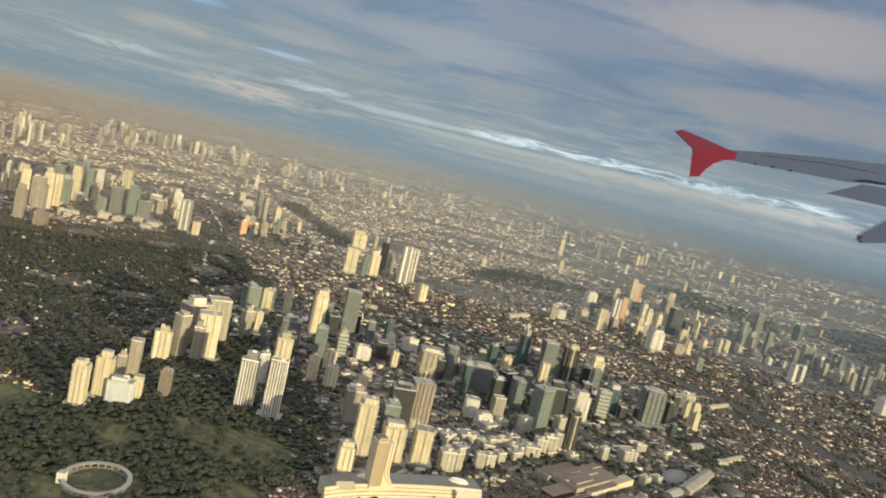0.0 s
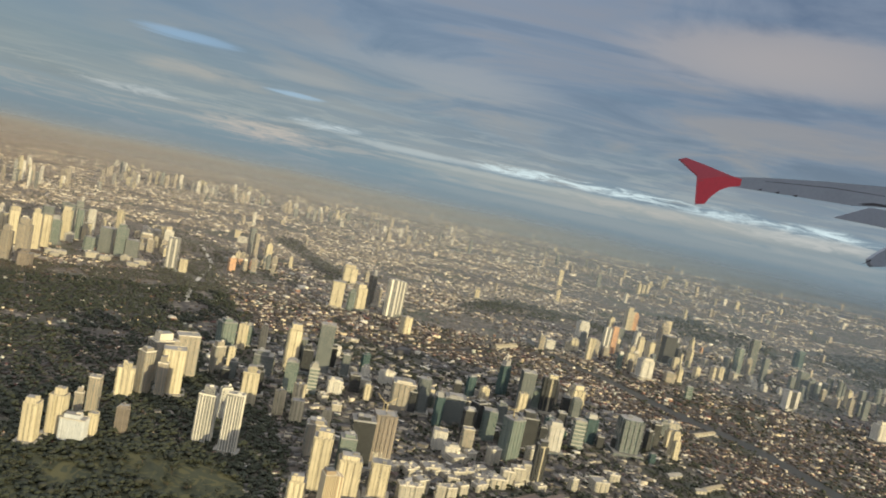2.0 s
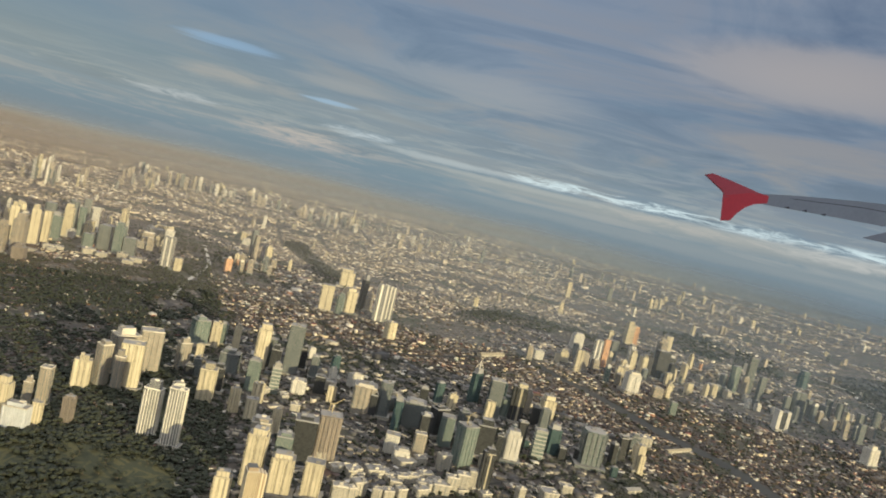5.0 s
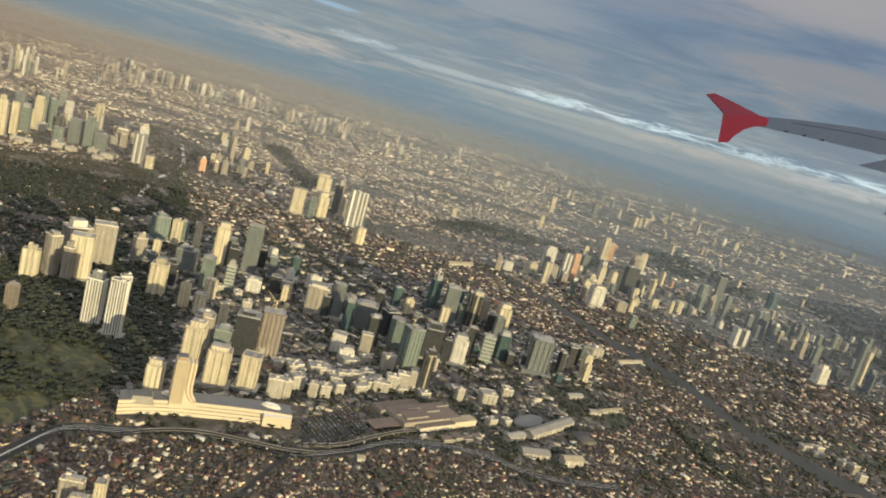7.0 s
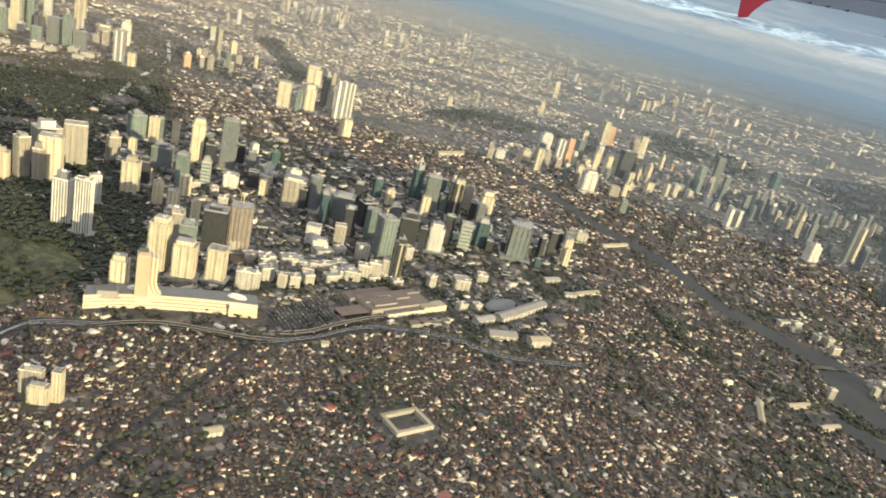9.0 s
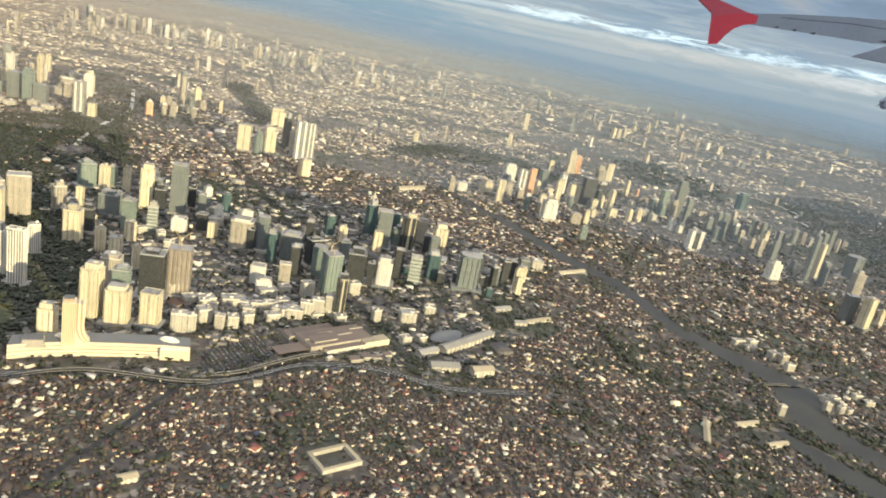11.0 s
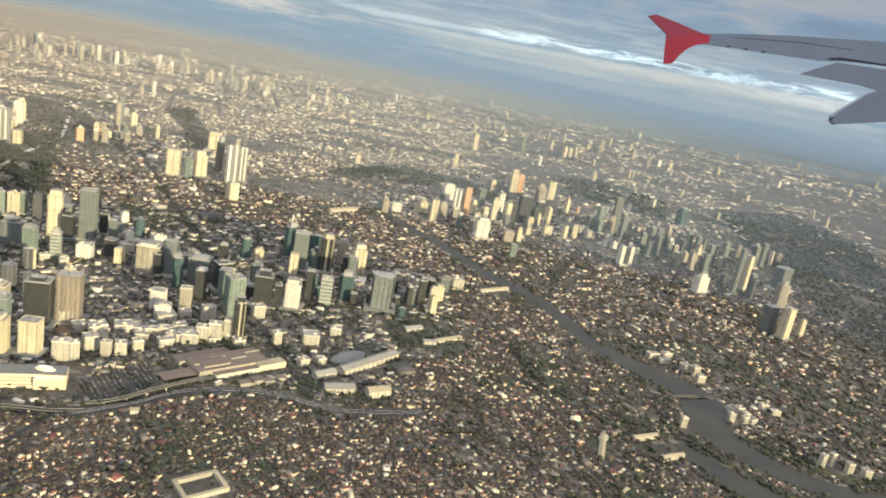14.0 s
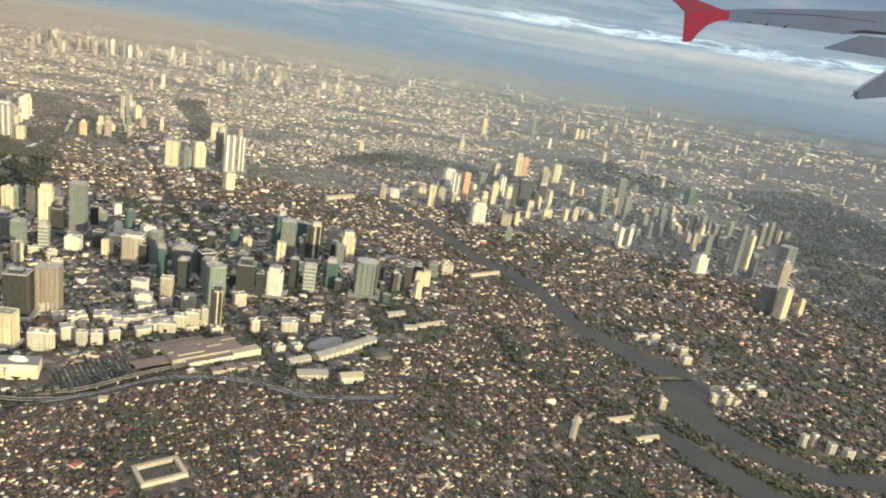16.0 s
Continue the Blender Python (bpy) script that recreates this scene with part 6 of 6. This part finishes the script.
def houses():
    h = house_field()
    near = (np.abs(h[:, 0] - 185) < 40) & (np.abs(h[:, 1] - 330) < 45)
    pick = np.flatnonzero(near)[:300]
    middle = inside(CORE, h[:, 0], h[:, 1]) & (np.hypot(h[:, 0] - 110, h[:, 1] - 530) < 85)
    pick_core = np.flatnonzero(middle)[:300]
    rest = np.ones(len(h), bool)
    rest[pick] = False
    rest[pick_core] = False
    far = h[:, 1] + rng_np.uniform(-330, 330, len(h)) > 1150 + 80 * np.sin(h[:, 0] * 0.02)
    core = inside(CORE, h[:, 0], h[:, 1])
    for part_name, sel, gab, label in (("houses", rest & ~far & ~core, True, "dense sea of small low houses with rusty and pale roofs"), ("far_houses", rest & far, False, "far city of small houses in haze-paled colours to the horizon"), ("shop_houses", rest & core, None, "low pale shops and offices between the towers")):
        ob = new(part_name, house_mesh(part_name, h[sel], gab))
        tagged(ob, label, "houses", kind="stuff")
    # the stretch round the courtyard building, and the middle of the tower district, stand house by house
    for rows, name, wall, top, label, group in ((pick, "house", HOUSE_WALL, HOUSE_ROOF, "small low house with a weathered sheet roof", "houses round the market"), (pick_core, "shop_house", SHOP_WALL, SHOP_ROOF, "low pale shop building between the towers", "shops between the towers")):
        for i in rows:
            x, y, a, w, d, z = h[i]
            v, f, uv = prism(rect(w, d), 0, z)
            ob = new(name, mesh_of(name, v, f, [wall, top], [0] * 4 + [1, 1], uv))
            ob.matrix_world = pose(x, y, 0, 0, 0, math.degrees(a))
            tagged(ob, label, name.replace("_", " "), group)
            e, up = 0.15, min(d, 3.2) * 0.2 if i % 2 else 0.12
            rv = [(-w / 2 - e, -d / 2 - e, z + 0.01), (w / 2 + e, -d / 2 - e, z + 0.01), (w / 2 + e, d / 2 + e, z + 0.01), (-w / 2 - e, d / 2 + e, z + 0.01), (-w / 2 - e, 0, z + up), (w / 2 + e, 0, z + up)]
            roof = new("roof", mesh_of("roof", rv, [(0, 1, 5, 4), (2, 3, 4, 5), (1, 2, 5), (3, 0, 4), (3, 2, 1, 0)], [top]))
            roof.parent = ob
    return len(h)


houses()

# ---- parked cars ----


def parked_cars():
    """Rows of small cars on the car park and a loose line of traffic on the highway: body and cabin each."""
    rows = []
    p = np.array(CAR_PARK, float)
    for gx in np.arange(-40, 40, 3.2):
        for gy in np.arange(-40, 40, 0.75):
            q = p.mean(0) + np.array([gx * 0.77 - gy * 0.64, gx * 0.64 + gy * 0.77])
            rows.append((*q, math.radians(40)))
    rows = np.array(rows)
    rows = rows[inside(CAR_PARK, rows[:, 0], rows[:, 1]) & (rng_np.random(len(rows)) < 0.42)]
    line = np.array([(a.x, a.y, math.atan2(b.y - a.y, b.x - a.x)) for a, b in zip(HIGHWAY, HIGHWAY[1:])])
    pick = line[rng_np.integers(0, len(line), 150)]
    side = rng_np.choice([-3.2, -1.2, 1.2, 3.2], 150)
    pick = np.c_[pick[:, 0] - np.sin(pick[:, 2]) * side + rng_np.uniform(-3, 3, 150) * np.cos(pick[:, 2]), pick[:, 1] + np.cos(pick[:, 2]) * side + rng_np.uniform(-3, 3, 150) * np.sin(pick[:, 2]), pick[:, 2]]
    cars = np.concatenate([rows, pick])
    verts, faces = [], []
    for x, y, a in cars:
        c, s = math.cos(a), math.sin(a)
        for w, d, z0, z1 in ((1.1, 0.46, 0.16, 0.34), (0.6, 0.42, 0.34, 0.50)):
            k = len(verts)
            for z in (z0, z1):
                verts += [(x + u * w / 2 * c - v * d / 2 * s, y + u * w / 2 * s + v * d / 2 * c, z + 0.1) for u, v in ((-1, -1), (1, -1), (1, 1), (-1, 1))]
            faces += [(k, k + 1, k + 5, k + 4), (k + 1, k + 2, k + 6, k + 5), (k + 2, k + 3, k + 7, k + 6), (k + 3, k, k + 4, k + 7), (k + 4, k + 5, k + 6, k + 7)]
    ob = new("cars", mesh_of("cars", verts, faces, [CAR_PAINT]))
    tagged(ob, "tiny parked and passing cars in mixed colours", "cars", kind="stuff")


parked_cars()

# ---- trees ----


def ico():
    t = (1 + 5 ** 0.5) / 2
    v = np.array([(-1, t, 0), (1, t, 0), (-1, -t, 0), (1, -t, 0), (0, -1, t), (0, 1, t), (0, -1, -t), (0, 1, -t), (t, 0, -1), (t, 0, 1), (-t, 0, -1), (-t, 0, 1)], float)
    v /= np.linalg.norm(v[0])
    f = np.array([(0, 11, 5), (0, 5, 1), (0, 1, 7), (0, 7, 10), (0, 10, 11), (1, 5, 9), (5, 11, 4), (11, 10, 2), (10, 7, 6), (7, 1, 8), (3, 9, 4), (3, 4, 2), (3, 2, 6), (3, 6, 8), (3, 8, 9), (4, 9, 5), (2, 4, 11), (6, 2, 10), (8, 6, 7), (9, 8, 1)])
    return v, f


def clump_mesh(name, centres, radii):
    """Joined uneven leaf clumps."""
    v0, f0 = ico()
    n = len(centres)
    rough = rng_np.uniform(0.65, 1.3, (n, 12, 1))
    v = centres[:, None] + v0[None] * rough * radii[:, None, None] * np.array([1, 1, 0.45])
    faces = (np.arange(n)[:, None, None] * 12 + f0[None]).reshape(-1)
    me = bpy.data.meshes.new(name)
    me.vertices.add(n * 12)
    me.vertices.foreach_set("co", v.ravel())
    me.loops.add(n * 60)
    me.loops.foreach_set("vertex_index", faces.astype(np.int32))
    me.polygons.add(n * 20)
    me.polygons.foreach_set("loop_start", np.arange(0, n * 60, 3, dtype=np.int32))
    me.materials.append(LEAF)
    me.update(calc_edges=True)
    return me


def scatter(poly, count):
    p = np.array(poly, float)
    q = rng_np.uniform(p.min(0), p.max(0), (count * 3, 2))
    return q[inside(poly, q[:, 0], q[:, 1])][:count]


def woods():
    spots = [(scatter(GOLF, 3700), 1.9), (scatter(VILLAGE, 21000), 1.8), (scatter(FAR_WOOD, 420), 3.8), (scatter(FAR_PARK, 140), 3.2), (scatter(EAST_WOOD, 5200), 2.6), (scatter(GROVE, 5200), 1.7), (scatter(CORE, 9500), 1.25), (scatter(BANK, 420), 1.3), (scatter(SHORE, 240), 1.3)]
    q = rng_np.random((12000, 2))
    y = 150 + 1900 * q[:, 1] ** 1.2
    spots.append((np.c_[160 + (q[:, 0] - 0.5) * (460 + 1.6 * y), y], 1.15))
    q = rng_np.random((42000, 2))
    y = 150 + 1500 * q[:, 1] ** 1.2
    x = 160 + (q[:, 0] - 0.5) * (460 + 1.6 * y)
    grove = lush(x, y) > 0.3
    spots.append((np.c_[x, y][grove], 1.7))
    for line, width in ROADS[:2]:
        pts = np.array([(p.x, p.y) for p in line])
        pts = pts[rng_np.integers(0, len(pts), 600)]
        ang = rng_np.uniform(0, 2 * math.pi, 600)
        spots.append((pts + np.c_[np.cos(ang), np.sin(ang)] * rng_np.uniform(width * 0.6 + 1, width * 0.6 + 6, (600, 1)), 1.3))
    for line, off in ((RIVER, 1), (BRANCH, 1)):
        pts = np.array([(p.x, p.y) for p in line])
        pts = pts[rng_np.integers(0, len(pts), 420)]
        ang = rng_np.uniform(0, 2 * math.pi, 420)
        spots.append((pts + np.c_[np.cos(ang), np.sin(ang)] * rng_np.uniform(15, 22, (420, 1)), 1.4))
    spots.append((scatter(SCHOOL_GREEN, 260), 1.3))
    for line, wide in BELTS:
        pts = np.array([(p.x, p.y) for p in line])
        pts = pts[rng_np.integers(0, len(pts), 900)]
        spots.append((pts + rng_np.uniform(-1, 1, pts.shape) * wide[0] * 0.9, 2.6))
    creek = np.array([(p.x, p.y) for p in curve_points([(378, 640), (387, 616), (393, 588), (403, 564), (414, 550)], 2)])
    creek = creek[rng_np.integers(0, len(creek), 160)]
    spots.append((creek + rng_np.normal(0, 2.2, creek.shape), 1.7))
    cs, rs = [], []
    for pts, r in spots:
        # groves and clearings
        keep = np.array([noise.noise((px * 0.022, py * 0.022, 3.0)) for px, py in pts])
        pts = pts[keep > (-0.08 if r in (1.9,) else -0.6 if r == 1.7 else -0.3)]
        wet = near_line(RIVER, pts[:, 0], pts[:, 1], [w / 2 - 1 for w in RIVER_WIDE]) | near_line(BRANCH, pts[:, 0], pts[:, 1], [w / 2 - 1 for w in BRANCH_WIDE]) | near_line(HIGHWAY, pts[:, 0], pts[:, 1], (5.5, 5.5))
        wet |= (pts[:, 0] + 138) ** 2 + (pts[:, 1] - 358) ** 2 < 20 ** 2
        pts = pts[~wet]
        rad = r * rng_np.uniform(0.35, 1.0, len(pts)) ** 1.5 * 1.75
        for k in range(1 if r in (1.8, 2.6) else 2):
            o = rng_np.normal(0, 0.45, (len(pts), 2)) * rad[:, None]
            cs.append(np.c_[pts + o, rad * rng_np.uniform(0.5, 1.1, len(pts))])
            rs.append(rad * rng_np.uniform(0.55, 0.9, len(pts)))
    ob = new("woods", clump_mesh("woods", np.concatenate(cs), np.concatenate(rs)))
    tagged(ob, "dark green tree canopy in groves, gardens and along streets", "trees", kind="stuff")


woods()


def park_tree(x, y, h):
    ob = thing("tree", x, y, 0, "broad dark green park tree beside the fairway", "tree", "park trees")
    v, f, uv = prism([(0.22 * math.cos(a), 0.22 * math.sin(a)) for a in (i * math.pi / 3 for i in range(6))], 0, h * 0.6, 0.5)
    trunk = new("trunk", mesh_of("trunk", v, f, [BARK], None, uv))
    trunk.parent = ob
    for k in range(3):
        a = k * 2.1 + x
        bar("limb", (0, 0, h * 0.4), (h * 0.3 * math.cos(a), h * 0.3 * math.sin(a), h * 0.7), 0.14, BARK, ob)
    n = 16
    c = np.c_[rng_np.normal(0, 0.28 * h, n), rng_np.normal(0, 0.28 * h, n), h * rng_np.uniform(0.5, 1.0, n)]
    crown = new("crown", clump_mesh("crown", c, h * rng_np.uniform(0.13, 0.24, n)))
    crown.parent = ob


for px, py in scatter([(-230, 380), (-190, 425), (-95, 470), (-55, 440), (-52, 400), (-90, 350)], 70):
    if (px + 138) ** 2 + (py - 358) ** 2 > 21 ** 2:
        park_tree(px, py, 3.6 + 1.6 * rng_np.random())
